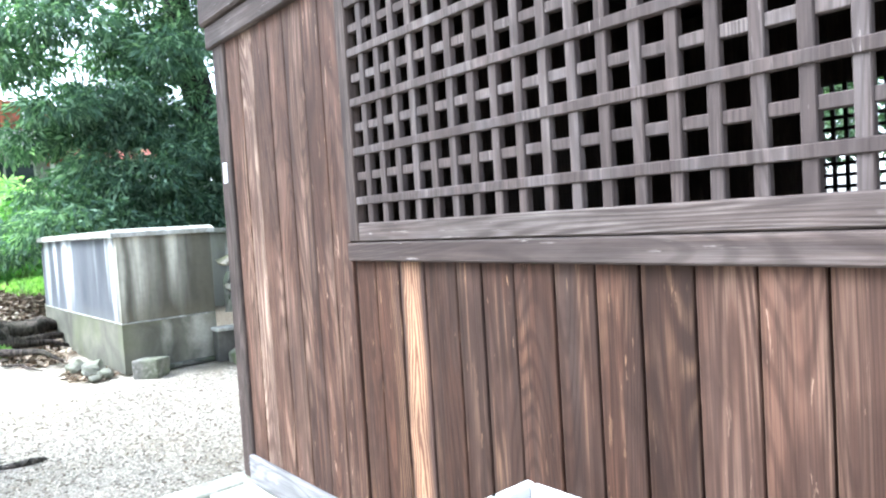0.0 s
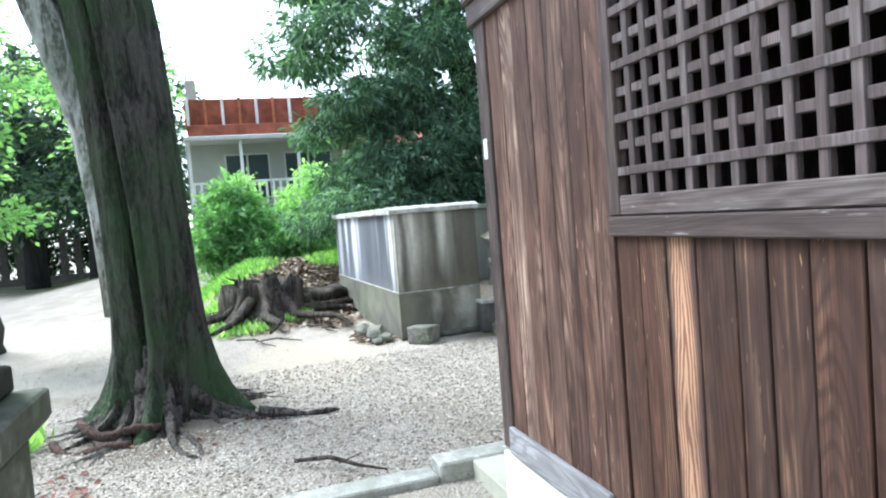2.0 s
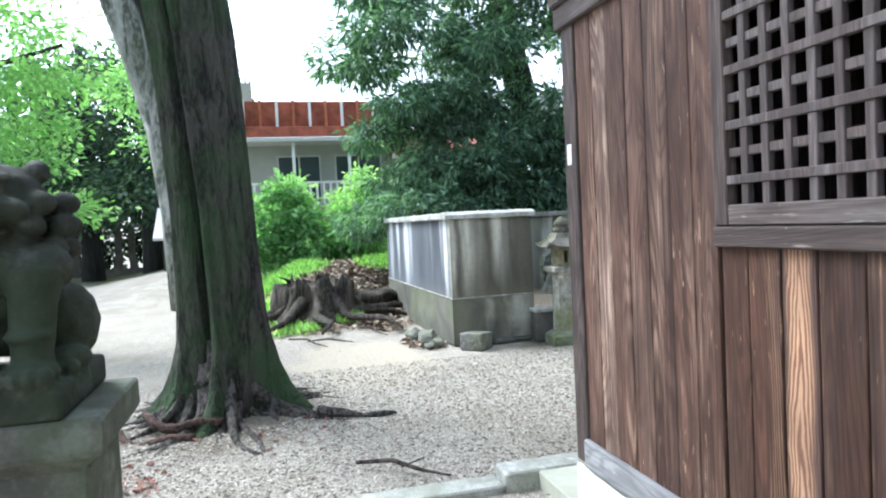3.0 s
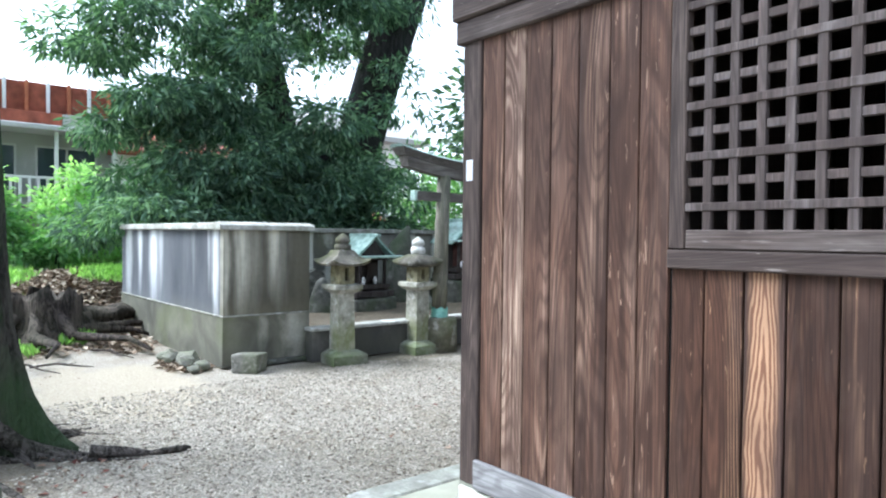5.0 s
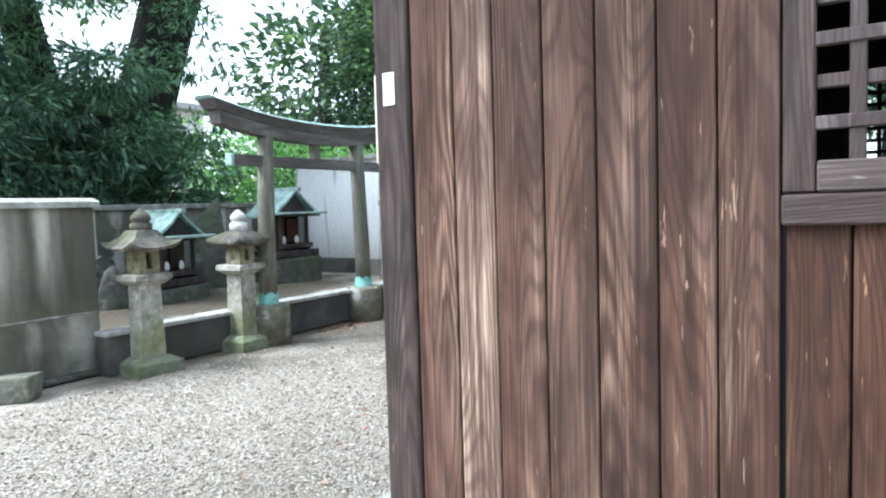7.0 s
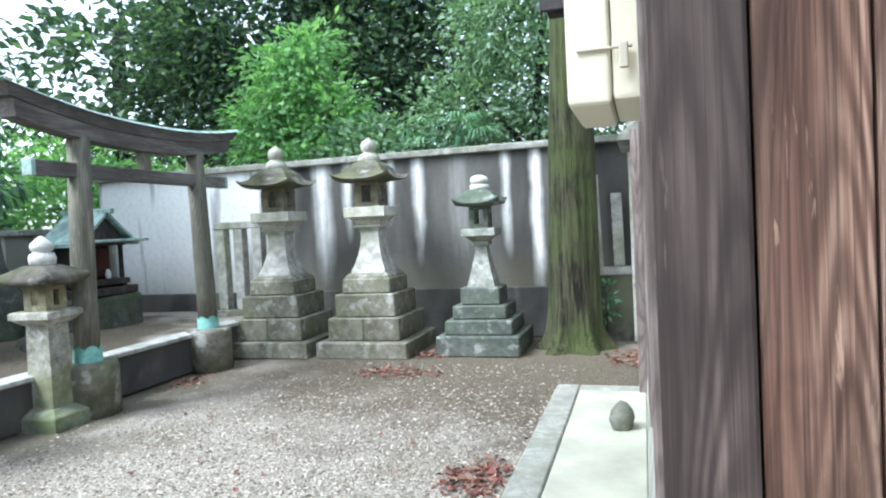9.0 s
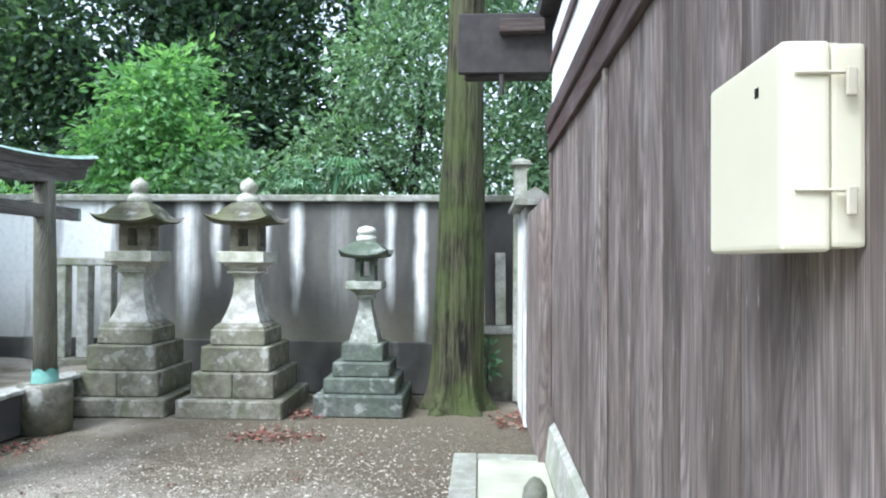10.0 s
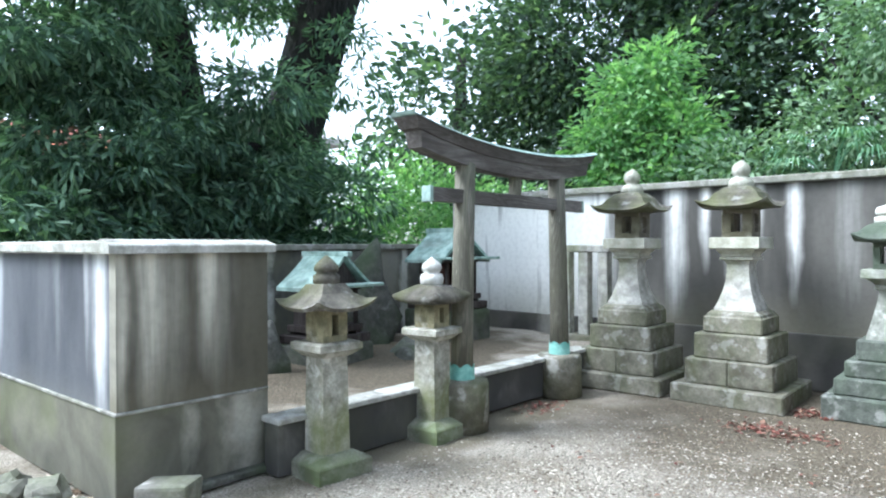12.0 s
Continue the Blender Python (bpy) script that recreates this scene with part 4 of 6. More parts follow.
def small_lantern(x, y, rz, label, plump):
    t = thing("stone_lantern", x, y, 0.0, rz, label, "stone lantern", "small lanterns before the kerb")
    d = 0.015 if plump else 0.0
    part("base", rough(square_turned([(0.225, -0.03), (0.225, 0.085), (0.218, 0.095), (0.15, 0.135), (0.14, 0.14)]), 0.006, 6, x), STONE_BASE, t, "mossy stone base")
    part("shaft", rough(square_turned([(0.112, 0.13), (0.112, 0.16), (0.102, 0.81 - d), (0.1, 0.815 - d)], 2), 0.003, 6), STONE_PALE, t)
    part("shelf", rough(square_turned([(0.1, 0.805 - d), (0.125, 0.815 - d), (0.172, 0.855 - d), (0.182, 0.86 - d), (0.182, 0.905 - d), (0.165, 0.915 - d)]), 0.004, 8, y), STONE_PALE, t)
    fire_box(t, 0.104, 0.915 - d, 1.14 - 3 * d, STONE_FIRE, 0.42, True)
    if plump:
        roof_p = [(0.12, 1.09), (0.225, 1.11, 0.025), (0.24, 1.14, 0.03), (0.222, 1.175, 0.012), (0.17, 1.215), (0.1, 1.25), (0.085, 1.255)]
        fin = [(0.075, 1.25), (0.095, 1.262), (0.1, 1.31), (0.088, 1.345), (0.06, 1.352), (0.078, 1.372), (0.086, 1.4), (0.076, 1.43), (0.045, 1.455), (0.022, 1.475), (0.004, 1.485)]
    else:
        roof_p = [(0.12, 1.135), (0.24, 1.135, 0.05), (0.256, 1.16, 0.06), (0.2, 1.2, 0.018), (0.14, 1.255), (0.1, 1.315), (0.09, 1.32)]
        fin = [(0.08, 1.315), (0.1, 1.325), (0.1, 1.375), (0.07, 1.395), (0.092, 1.412), (0.088, 1.445), (0.05, 1.485), (0.012, 1.515), (0.004, 1.52)]
    part("lantern_roof", rough(square_turned(roof_p, 8), 0.008, 5, y), STONE_ROOF, t, "", plump)
    part("finial", turned(fin, 10), STONE_WHITE if plump else STONE_ROOF, t, "white stone finial" if plump else "", True)
    return t


small_lantern(-4.5, 2.03, -3, "small square granite lantern with a mossy pyramid roof", False)
small_lantern(-4.55, 3.19, 4, "small granite lantern with a plump roof and white finial", True)


def tall_lantern(x, y, rz, label):
    t = thing("stone_lantern", x, y, 0.0, rz, label, "stone lantern", "lanterns before the back wall")
    steps(t, [(0.54, -0.02, 0.165), (0.43, 0.166, 0.42), (0.36, 0.421, 0.68), (0.29, 0.681, 0.85)], STONE_STEP, True)
    part("base", square_turned([(0.27, 0.85), (0.26, 0.875), (0.225, 0.905), (0.2, 0.91)]), STONE_STEP, t)
    part("shaft", square_turned([(0.21, 0.905), (0.205, 0.93), (0.175, 1.0), (0.142, 1.1), (0.12, 1.2), (0.109, 1.3), (0.11, 1.38), (0.128, 1.42), (0.165, 1.43), (0.165, 1.455)], 2), STONE_TALL, t)
    part("shelf", square_turned([(0.14, 1.455), (0.15, 1.465), (0.156, 1.49), (0.185, 1.515), (0.19, 1.535), (0.24, 1.54), (0.246, 1.55), (0.244, 1.65), (0.236, 1.657)], 2), STONE_SHELF, t)
    fire_box(t, 0.148, 1.657, 1.95, STONE_FIRE_DARK, 0.5)
    part("lantern_roof", rough(square_turned([(0.155, 1.945), (0.33, 1.955, 0.05), (0.355, 1.972, 0.075), (0.3, 2.0, 0.03), (0.25, 2.05, 0.0), (0.21, 2.11), (0.13, 2.175), (0.12, 2.18)], 8), 0.006, 5, x), STONE_ROOF, t)
    part("finial", turned([(0.115, 2.172), (0.128, 2.185), (0.122, 2.235), (0.09, 2.268), (0.062, 2.285), (0.08, 2.302), (0.092, 2.335), (0.09, 2.38), (0.068, 2.415), (0.03, 2.442), (0.005, 2.462)], 14), STONE_TALL, t, "", True)
    return t


first = tall_lantern(-3.03, 6.29, 0, "tall granite lantern on four steps before the wall")
second = copy_thing(first, pose(-4.23, 6.27, 0.0, 0, 0, 1.5))
tagged(second, "tall granite lantern on four steps beside the gateway")

third = thing("stone_lantern", -1.76, 6.39, 0.0, 0, "small granite lantern on greenish steps beside the cedar", "stone lantern", "lanterns before the back wall")
steps(third, [(0.46, -0.02, 0.2), (0.375, 0.201, 0.36), (0.3, 0.361, 0.51), (0.22, 0.511, 0.7)], STONE_GREEN)
part("shaft", square_turned([(0.155, 0.7), (0.148, 0.74), (0.112, 0.88), (0.08, 1.02), (0.065, 1.12), (0.065, 1.16), (0.095, 1.165), (0.095, 1.2), (0.07, 1.205)], 2), STONE_SHAFT, third)
part("shelf", square_turned([(0.08, 1.205), (0.1, 1.22), (0.15, 1.26), (0.185, 1.265), (0.19, 1.275), (0.188, 1.345), (0.18, 1.35)], 2), STONE_SHAFT, third)
fire_box(third, 0.105, 1.35, 1.6, STONE_GREEN, 0.55)
part("lantern_roof", rough(square_turned([(0.11, 1.595), (0.25, 1.61, 0.05), (0.262, 1.63, 0.06), (0.21, 1.68, 0.015), (0.15, 1.75), (0.1, 1.775), (0.09, 1.78)], 8), 0.005, 5), STONE_GREEN, third)
part("finial", turned([(0.095, 1.772), (0.11, 1.78), (0.11, 1.835), (0.06, 1.845), (0.1, 1.855), (0.103, 1.895), (0.085, 1.925), (0.02, 1.945)], 12), STONE_WHITE, third, "pale double-ringed stone finial", True)

# ---- torii ----
LX, LY, RX, RY = -4.49, 3.51, -4.56, 5.22
gate_turn = math.degrees(math.atan2(-(RX - LX), RY - LY))
gate = thing("torii", (LX + RX) / 2, (LY + RY) / 2, 0.0, gate_turn, "grey weathered wooden torii with copper-topped lintel", "torii")
half = math.hypot(RX - LX, RY - LY) / 2


def curved_beam(length, z_mid, height, depth_bottom, depth_top, rise, ends=0.0, steps_n=16):
    """A lintel along y, lifted towards its ends."""
    bm = bmesh.new()
    prev = None
    first_ring = None
    for i in range(steps_n + 1):
        u = -1 + 2 * i / steps_n
        y = u * length - 0.06
        z = z_mid + rise * abs(u) ** 2.2 * (0.95 if u > 0 else 1.0)
        cut = ends * u
        ring = [bm.verts.new(c) for c in ((-depth_bottom, y, z), (depth_bottom, y, z), (depth_top, y + cut, z + height), (-depth_top, y + cut, z + height))]
        if prev:
            bridge(bm, prev, ring)
        else:
            first_ring = ring
        prev = ring
    bm.faces.new(first_ring)
    bm.faces.new(prev)
    return bm


for s in (-1, 1):
    y = s * half
    part("post", tube([(0, y, 0.42, 0.1), (0, y - s * 0.005, 0.9, 0.098), (0, y - s * 0.03, 1.6, 0.093), (0, y - s * 0.06, 2.3, 0.088)], 20, None, 0.05, s), WOOD_TORII_POST, gate, "", True)
    bm = bmesh.new()
    n = 24
    low = [bm.verts.new((0.112 * math.cos(2 * math.pi * i / n), y + 0.112 * math.sin(2 * math.pi * i / n), 0.425)) for i in range(n)]
    top = [bm.verts.new((0.108 * math.cos(2 * math.pi * i / n), y + 0.108 * math.sin(2 * math.pi * i / n), 0.53 + 0.035 * abs(math.sin(3 * 2 * math.pi * i / n)))) for i in range(n)]
    bridge(bm, low, top)
    part("copper_shoe", bm, COPPER_SHOE, gate, "bright green copper post shoe", True)
    part("pedestal", rough(turned([(0.235, -0.02), (0.235, 0.38), (0.225, 0.415), (0.2, 0.425)], 20, None, 0, y), 0.006, 4, y), STONE_STEP, gate, "round mossy concrete footing", True)
part("tie_beam", box(-0.045, 0.045, -1.31, 1.31, 1.95, 2.07, 0.006), WOOD_TORII, gate)
for s in (-1, 1):
    part("end_cap", box(-0.05, 0.05, s * 1.31 - 0.02, s * 1.31 + 0.02, 1.945, 2.075, 0.004), COPPER, gate, "pale copper end cap")
part("strut", box(-0.04, 0.04, -0.055, 0.055, 2.07, 2.3, 0.004), WOOD_TORII_POST, gate)
part("under_lintel", curved_beam(1.4, 2.24, 0.13, 0.075, 0.09, 0.13, 0.03), WOOD_TORII, gate)
part("lintel", curved_beam(1.47, 2.372, 0.09, 0.1, 0.13, 0.14, 0.05), WOOD_TORII, gate)
part("copper_cover", curved_beam(1.54, 2.464, 0.03, 0.15, 0.1, 0.145, 0.02), COPPER, gate, "green copper roofing strip")

# stone fence piece behind the gateway
sf = thing("stone_fence", -5.16, 6.8, 0.0, 0, "short granite pillar fence with a top rail", "fence")
part("rail", rough(box(-0.34, 0.4, -0.08, 0.08, 1.49, 1.585, 0.012), 0.004, 5), STONE_TALL, sf)
part("foot_rail", rough(box(-0.34, 0.4, -0.1, 0.1, -0.02, 0.42, 0.012), 0.004, 5), STONE_STEP, sf)
for x in (-0.25, 0.02, 0.3):
    part("pillar", rough(box(x - 0.07, x + 0.07, -0.07, 0.07, 0.42, 1.49, 0.01), 0.003, 5, x), STONE_TALL, sf)

# pillar beside the cedar and two upright boards on a ledge
pil = thing("stone_post", -0.08, 6.86, 0.0, 0, "grey stone post with a flat pyramid cap", "post")
part("shaft", box(-0.075, 0.075, -0.075, 0.075, 2.31, 2.66, 0.008), STONE_TALL, pil)
part("lower_shaft", box(-0.075, -0.015, -0.075, 0.075, 0.0, 2.31, 0.004), STONE_TALL, pil)
part("cap", square_turned([(0.11, 2.66), (0.115, 2.67), (0.11, 2.7), (0.03, 2.75), (0.02, 2.755)]), STONE_TALL, pil)
ledge = thing("ledge", -0.37, 6.97, 0.0, 0, "grey stone ledge at the wall's foot", "ledge")
part("shelf", box(-0.3, 0.24, -0.1, 0.08, 0.74, 0.83, 0.01), STONE_TALL, ledge)
part("support", box(-0.28, 0.22, -0.07, 0.08, -0.02, 0.74), PLASTER_FOOT, ledge)
for x, z, lean in ((-0.53, 1.89, -1.5), (-0.29, 1.67, -1.0)):
    sb = thing("stone_slab", x, 6.95, 0.831, 0, "upright pale stone slab standing on the ledge", "slab", "slabs on the ledge")
    b = rough(box(-0.06, 0.06, -0.03, 0.03, 0.0, z - 0.83, 0.008), 0.004, 5, x)
    bmesh.ops.transform(b, matrix=Matrix.Rotation(radians(lean), 4, "Y"), verts=b.verts)
    part("slab_body", b, STONE_TALL, sb)

# ---- little shrines ----


def shrine(x, y, rz, s, h, label, copper):
    """A little plank shrine with gabled copper roof, on stone. It faces +x; h: height of its floor."""
    t = thing("small_shrine", x, y, 0.0, rz, label, "shrine", "little shrines")
    part("stone_base", rough(box(-0.42 * s, 0.45 * s, -0.5 * s, 0.5 * s, -0.02, h - 0.2, 0.05, None, 2), 0.03, 4, x), STONE_DARK, t)
    part("platform", box(-0.38 * s, 0.42 * s, -0.46 * s, 0.46 * s, h - 0.19, h - 0.1, 0.008), WOOD_DARK, t)
    part("floor_board", box(-0.32 * s, 0.36 * s, -0.38 * s, 0.38 * s, h - 0.07, h, 0.006), WOOD_DARK, t)
    for a in (-0.3, 0.3):
        part("joist", box(-0.3 * s, 0.34 * s, a * s - 0.03, a * s + 0.03, h - 0.1, h - 0.07), WOOD_DARK, t)
    top = h + 0.5 * s
    part("back_wall", box(-0.28 * s, -0.26 * s, -0.3 * s, 0.3 * s, h, top), WOOD_DARK, t)
    for a in (-1, 1):
        part("side_wall", box(-0.259 * s, 0.08 * s, a * 0.29 * s - 0.01, a * 0.29 * s + 0.01, h, top), WOOD_DARK, t)
        part("door", box(0.07 * s, 0.09 * s, min(a * 0.02, a * 0.27) * s, max(a * 0.02, a * 0.27) * s, h + 0.02, top - 0.06, 0.004), WOOD_DARK if copper else RED_CLOTH, t)
        part("front_post", box(0.27 * s, 0.32 * s, a * 0.29 * s - 0.025 * s, a * 0.29 * s + 0.025 * s, h, top + 0.02, 0.004), WOOD_DARK, t)
        part("offering_jar", turned([(0.02, h), (0.035, h + 0.03), (0.035, h + 0.07), (0.018, h + 0.1), (0.022, h + 0.115)], 10, None, 0.2 * s, a * 0.14 * s), STATUE_WHITE, t, "white porcelain jar", True)
    part("lintel", box(0.265 * s, 0.325 * s, -0.36 * s, 0.36 * s, top - 0.03, top + 0.02, 0.004), WOOD_DARK, t)
    ridge = top + 0.42 * s
    for a in (-1, 1):
        bm = bmesh.new()
        prev = None
        for k in range(7):
            u = k / 6
            yy = a * (0.02 + 0.5 * u) * s
            zz = ridge - 0.43 * s * (u ** 0.85)
            ring = [bm.verts.new(c) for c in ((-0.36 * s, yy, zz - 0.02), (0.42 * s, yy, zz - 0.02), (0.42 * s, yy, zz + 0.02), (-0.36 * s, yy, zz + 0.02))]
            if prev:
                bridge(bm, prev, ring)
            else:
                first_ring = ring
            prev = ring
        bm.faces.new(first_ring)
        bm.faces.new(prev)
        part("roof_side", bm, COPPER, t, "green copper roof slope")
    part("ridge", box(-0.42 * s, 0.5 * s, -0.045 * s, 0.045 * s, ridge - 0.01, ridge + 0.06 * s, 0.008), COPPER, t)
    part("gable", prism([(-0.34 * s, top), (0.34 * s, top), (0.0, ridge - 0.03)], 0, 0.02), WOOD_DARK, t).matrix_local = pose(0.33 * s, 0, 0, 0, 0, 90)
    part("porch_roof", rough(box(0.3 * s, 0.62 * s, -0.52 * s, 0.52 * s, top + 0.01, top + 0.045, 0.008), 0.004, 3), COPPER, t)
    return t


shrine(-6.5, 3.6, 4, 0.8, 0.74, "little dark wooden shrine with green copper roof", True)
shrine(-6.6, 5.72, -4, 0.88, 0.95, "little dark wooden shrine with green copper roof and red doors", False)
for x, y, sx, sz, r in ((-6.1, 4.6, 0.3, 0.42, 1), (-7.0, 4.75, 0.3, 1.25, 2), (-6.3, 2.75, 0.22, 0.66, 3), (-6.0, 4.35, 0.2, 0.36, 4), (-6.3, 6.7, 0.3, 0.22, 5)):
    t = thing("boulder", x, y, 0.0, 30 * r, "dark mossy boulder among the little shrines", "boulder", "boulders round the shrines")
    part("boulder_body", rough(blob(sx, sx * 0.75, sz, 0, 0, sz * 0.3, None, 3), 0.5 * sx, 3.2, r), STONE_DARK, t, "", True)
t = thing("stone_tablet", -6.9, 2.95, 0.0, 8, "dark rounded stone tablet", "tablet")
part("tablet_body", rough(prism([(-0.2, 0.0), (-0.2, 0.75), (-0.15, 0.9), (0.0, 0.97), (0.15, 0.9), (0.2, 0.75), (0.2, 0.0)], -0.07, 0.07), 0.01, 4), STONE_DARK, t).matrix_local = pose(0, 0, 0, 0, 0, 90)

# ---- guardian statue on its pedestal ----
ped = thing("pedestal", 0.49, -2.24, 0.0, 0, "granite pedestal with a moulded top slab", "pedestal")
part("shaft", rough(box(-0.22, 0.22, -0.25, 0.25, 0.2, 0.82, 0.015), 0.004, 6), STONE_PED, ped)
part("foot", rough(box(-0.36, 0.36, -0.4, 0.4, -0.02, 0.2, 0.02), 0.004, 6), STONE_PED, ped)
part("top_slab", rough(square_turned([(0.22, 0.8), (0.24, 0.82), (0.29, 0.86), (0.3, 0.88), (0.3, 0.97), (0.29, 0.98)], 2, None, 0, 0, 1.04), 0.004, 6), STONE_PED, ped)
statue = thing("guardian_dog_statue", 0.5, -2.26, 0.98, 90, "shade-darkened weathered stone guardian dog sitting on a pedestal", "statue")
bm = bmesh.new()
# it sits with its front towards -y, head lifted
for sx in (-1, 1):
    # straight fore legs with a knuckle, paws with toes
    tube([(sx * 0.135, -0.2, 0.16, 0.07), (sx * 0.135, -0.195, 0.24, 0.062), (sx * 0.135, -0.185, 0.3, 0.068), (sx * 0.14, -0.17, 0.42, 0.072), (sx * 0.145, -0.15, 0.54, 0.092)], 12, bm)
    blob(0.085, 0.1, 0.055, sx * 0.135, -0.225, 0.165, bm)
    for k in range(4):
        blob(0.026, 0.045, 0.042, sx * 0.135 + (k - 1.5) * 0.041, -0.3, 0.158, bm, 2)
    blob(0.075, 0.06, 0.03, sx * 0.135, -0.215, 0.305, bm, 2)
    # shoulders, haunches, hind feet
    blob(0.105, 0.12, 0.1, sx * 0.15, -0.11, 0.545, bm)
    blob(0.105, 0.17, 0.18, sx * 0.155, 0.15, 0.3, bm)
    blob(0.075, 0.13, 0.06, sx * 0.185, 0.0, 0.17, bm)
    for k in range(3):
        blob(0.024, 0.04, 0.032, sx * 0.185 + (k - 1) * 0.042, -0.115, 0.155, bm, 2)
    # curls of the mane, in rows round the neck
    for row, (zz, rad) in enumerate(((0.62, 0.19), (0.71, 0.205), (0.8, 0.2))):
        for k in range(5):
            a = radians(-62 + 38 * k + 12 * row)
            blob(0.052, 0.056, 0.05, sx * rad * math.cos(a), 0.03 + rad * math.sin(a), zz, bm, 2)
    # ears, eyes, brows, cheeks
    blob(0.04, 0.06, 0.05, sx * 0.13, 0.0, 0.93, bm, 2)
    blob(0.032, 0.025, 0.03, sx * 0.068, -0.225, 0.85, bm, 2)
    blob(0.055, 0.03, 0.022, sx * 0.07, -0.22, 0.892, bm, 2)
    blob(0.06, 0.07, 0.05, sx * 0.095, -0.19, 0.77, bm, 2)
    blob(0.035, 0.05, 0.03, sx * 0.05, -0.29, 0.745, bm, 2)
blob(0.17, 0.22, 0.19, 0.0, 0.12, 0.36, bm)
blob(0.15, 0.17, 0.24, 0.0, 0.0, 0.5, bm)
blob(0.14, 0.1, 0.12, 0.0, -0.14, 0.56, bm)
blob(0.165, 0.165, 0.15, 0.0, -0.05, 0.82, bm)
blob(0.115, 0.11, 0.055, 0.0, -0.22, 0.795, bm)
blob(0.1, 0.09, 0.035, 0.0, -0.2, 0.69, bm)
blob(0.05, 0.035, 0.035, 0.0, -0.32, 0.805, bm, 2)
blob(0.08, 0.07, 0.22, 0.0, 0.3, 0.5, bm)
blob(0.12, 0.06, 0.12, 0.0, 0.31, 0.7, bm)
box(-0.24, 0.24, -0.31, 0.3, 0.0, 0.13, 0.014, bm)
bmesh.ops.transform(bm, matrix=Matrix.Diagonal((0.96, 0.94, 0.82, 1)), verts=bm.verts)
body = part("statue_body", bm, STONE_STATUE, statue, "", True)
re = body.modifiers.new("remesh", "REMESH")
re.mode, re.voxel_size, re.use_smooth_shade = "VOXEL", 0.009, True

# ---- big tree with spreading roots ----
tree = thing("tree", -3.0, -1.85, 0.0, 0, "old leaning tree with dark mossy bark and spreading roots", "tree")
SEG, bm, prev = 180, bmesh.new(), None
prof = [(-0.1, 0.6, 0, 0), (0.02, 0.55, 0, 0.02), (0.1, 0.5, 0, 0.04), (0.22, 0.45, 0, 0.05), (0.4, 0.405, 0, 0.05), (0.6, 0.375, 0, 0.05), (0.9, 0.352, 0, 0.03), (1.3, 0.335, 0, 0.01), (1.7, 0.328, 0, 0.0),
        (2.2, 0.33, 0, -0.03), (2.7, 0.33, 0, -0.06), (3.2, 0.335, 0, -0.1), (3.8, 0.35, 0, -0.17), (4.6, 0.33, 0.05, -0.28), (5.6, 0.3, 0.1, -0.42), (6.8, 0.25, 0.15, -0.6), (8.0, 0.2, 0.2, -0.8)]
for z, r, ox, oy in prof:
    ring = []
    flare = math.exp(-max(z, 0) / 0.4)
    for k in range(SEG):
        a = 2 * math.pi * k / SEG
        lobe = 0.3 * flare * (math.cos(5 * a + 0.6) + 0.6 * math.cos(9 * a + 2.0)) + 0.05 * math.cos(7 * a + z * 0.5) + 0.025 * math.cos(19 * a + 1.5 * math.sin(z)) + 0.05 * noise.noise(Vector((math.cos(a) * 3, math.sin(a) * 3, z * 0.8)))
        for groove, depth, w in ((-0.42, 0.62, 0.1), (-0.05, 0.12, 0.07), (0.3, 0.1, 0.06), (0.95, 0.12, 0.08), (2.2, 0.12, 0.2), (-1.4, 0.1, 0.15), (0.6, 0.08, 0.12)):
            d = (a - groove - 0.05 * math.sin(z * 1.5) + math.pi) % (2 * math.pi) - math.pi
            lobe -= depth * math.exp(-(d / w) ** 2) * (1 if z < 3.4 else 0.4)
        rr = r * (1 + lobe)
        ring.append(bm.verts.new((ox + rr * math.cos(a), oy + rr * math.sin(a), z)))
    if prev:
        bridge(bm, prev, ring)
    prev = ring
bm.faces.new(prev)
part("trunk", bm, BARK_BIG, tree, "", True)
part("forked_stem", tube([(0.02, -0.2, 0.9, 0.17), (0.02, -0.24, 1.7, 0.165), (0.0, -0.32, 2.4, 0.15), (0.0, -0.5, 3.1, 0.14), (0.0, -0.8, 4.0, 0.13), (0.0, -1.3, 5.6, 0.1)], 16, None, 0.25, 3.0), BARK_LICHEN, tree, "pale lichen-grey forked stem", True)
rr = random.Random(5)
for k in range(46):
    a = 2 * math.pi * k / 46 + rr.uniform(-0.08, 0.08)
    toward = math.cos(a - 0.5)
    length = rr.uniform(0.35, 0.6) + max(0, toward) * rr.uniform(0.05, 0.45)
    pts, bend = [], rr.uniform(-0.35, 0.35)
    r0, top = rr.uniform(0.045, 0.085), rr.uniform(0.3, 0.75)
    for i in range(12):
        u = i / 11
        d = 0.26 + 0.17 * u + length * u ** 1.7
        aa = a + bend * u * u + 0.1 * math.sin(5 * u + k)
        z = top * math.exp(-3.2 * u) - 0.045 + 0.025 * math.sin(5 * u + k) * (1 - u)
        pts.append((d * math.cos(aa), d * math.sin(aa), z, r0 * (1 - 0.7 * u) * (0.7 + 0.3 * math.sin(math.pi * min(1, u * 2.2)))))
    part("root", tube(pts, 9, None, 0.45, k), BARK_ROOT, tree, "", True)
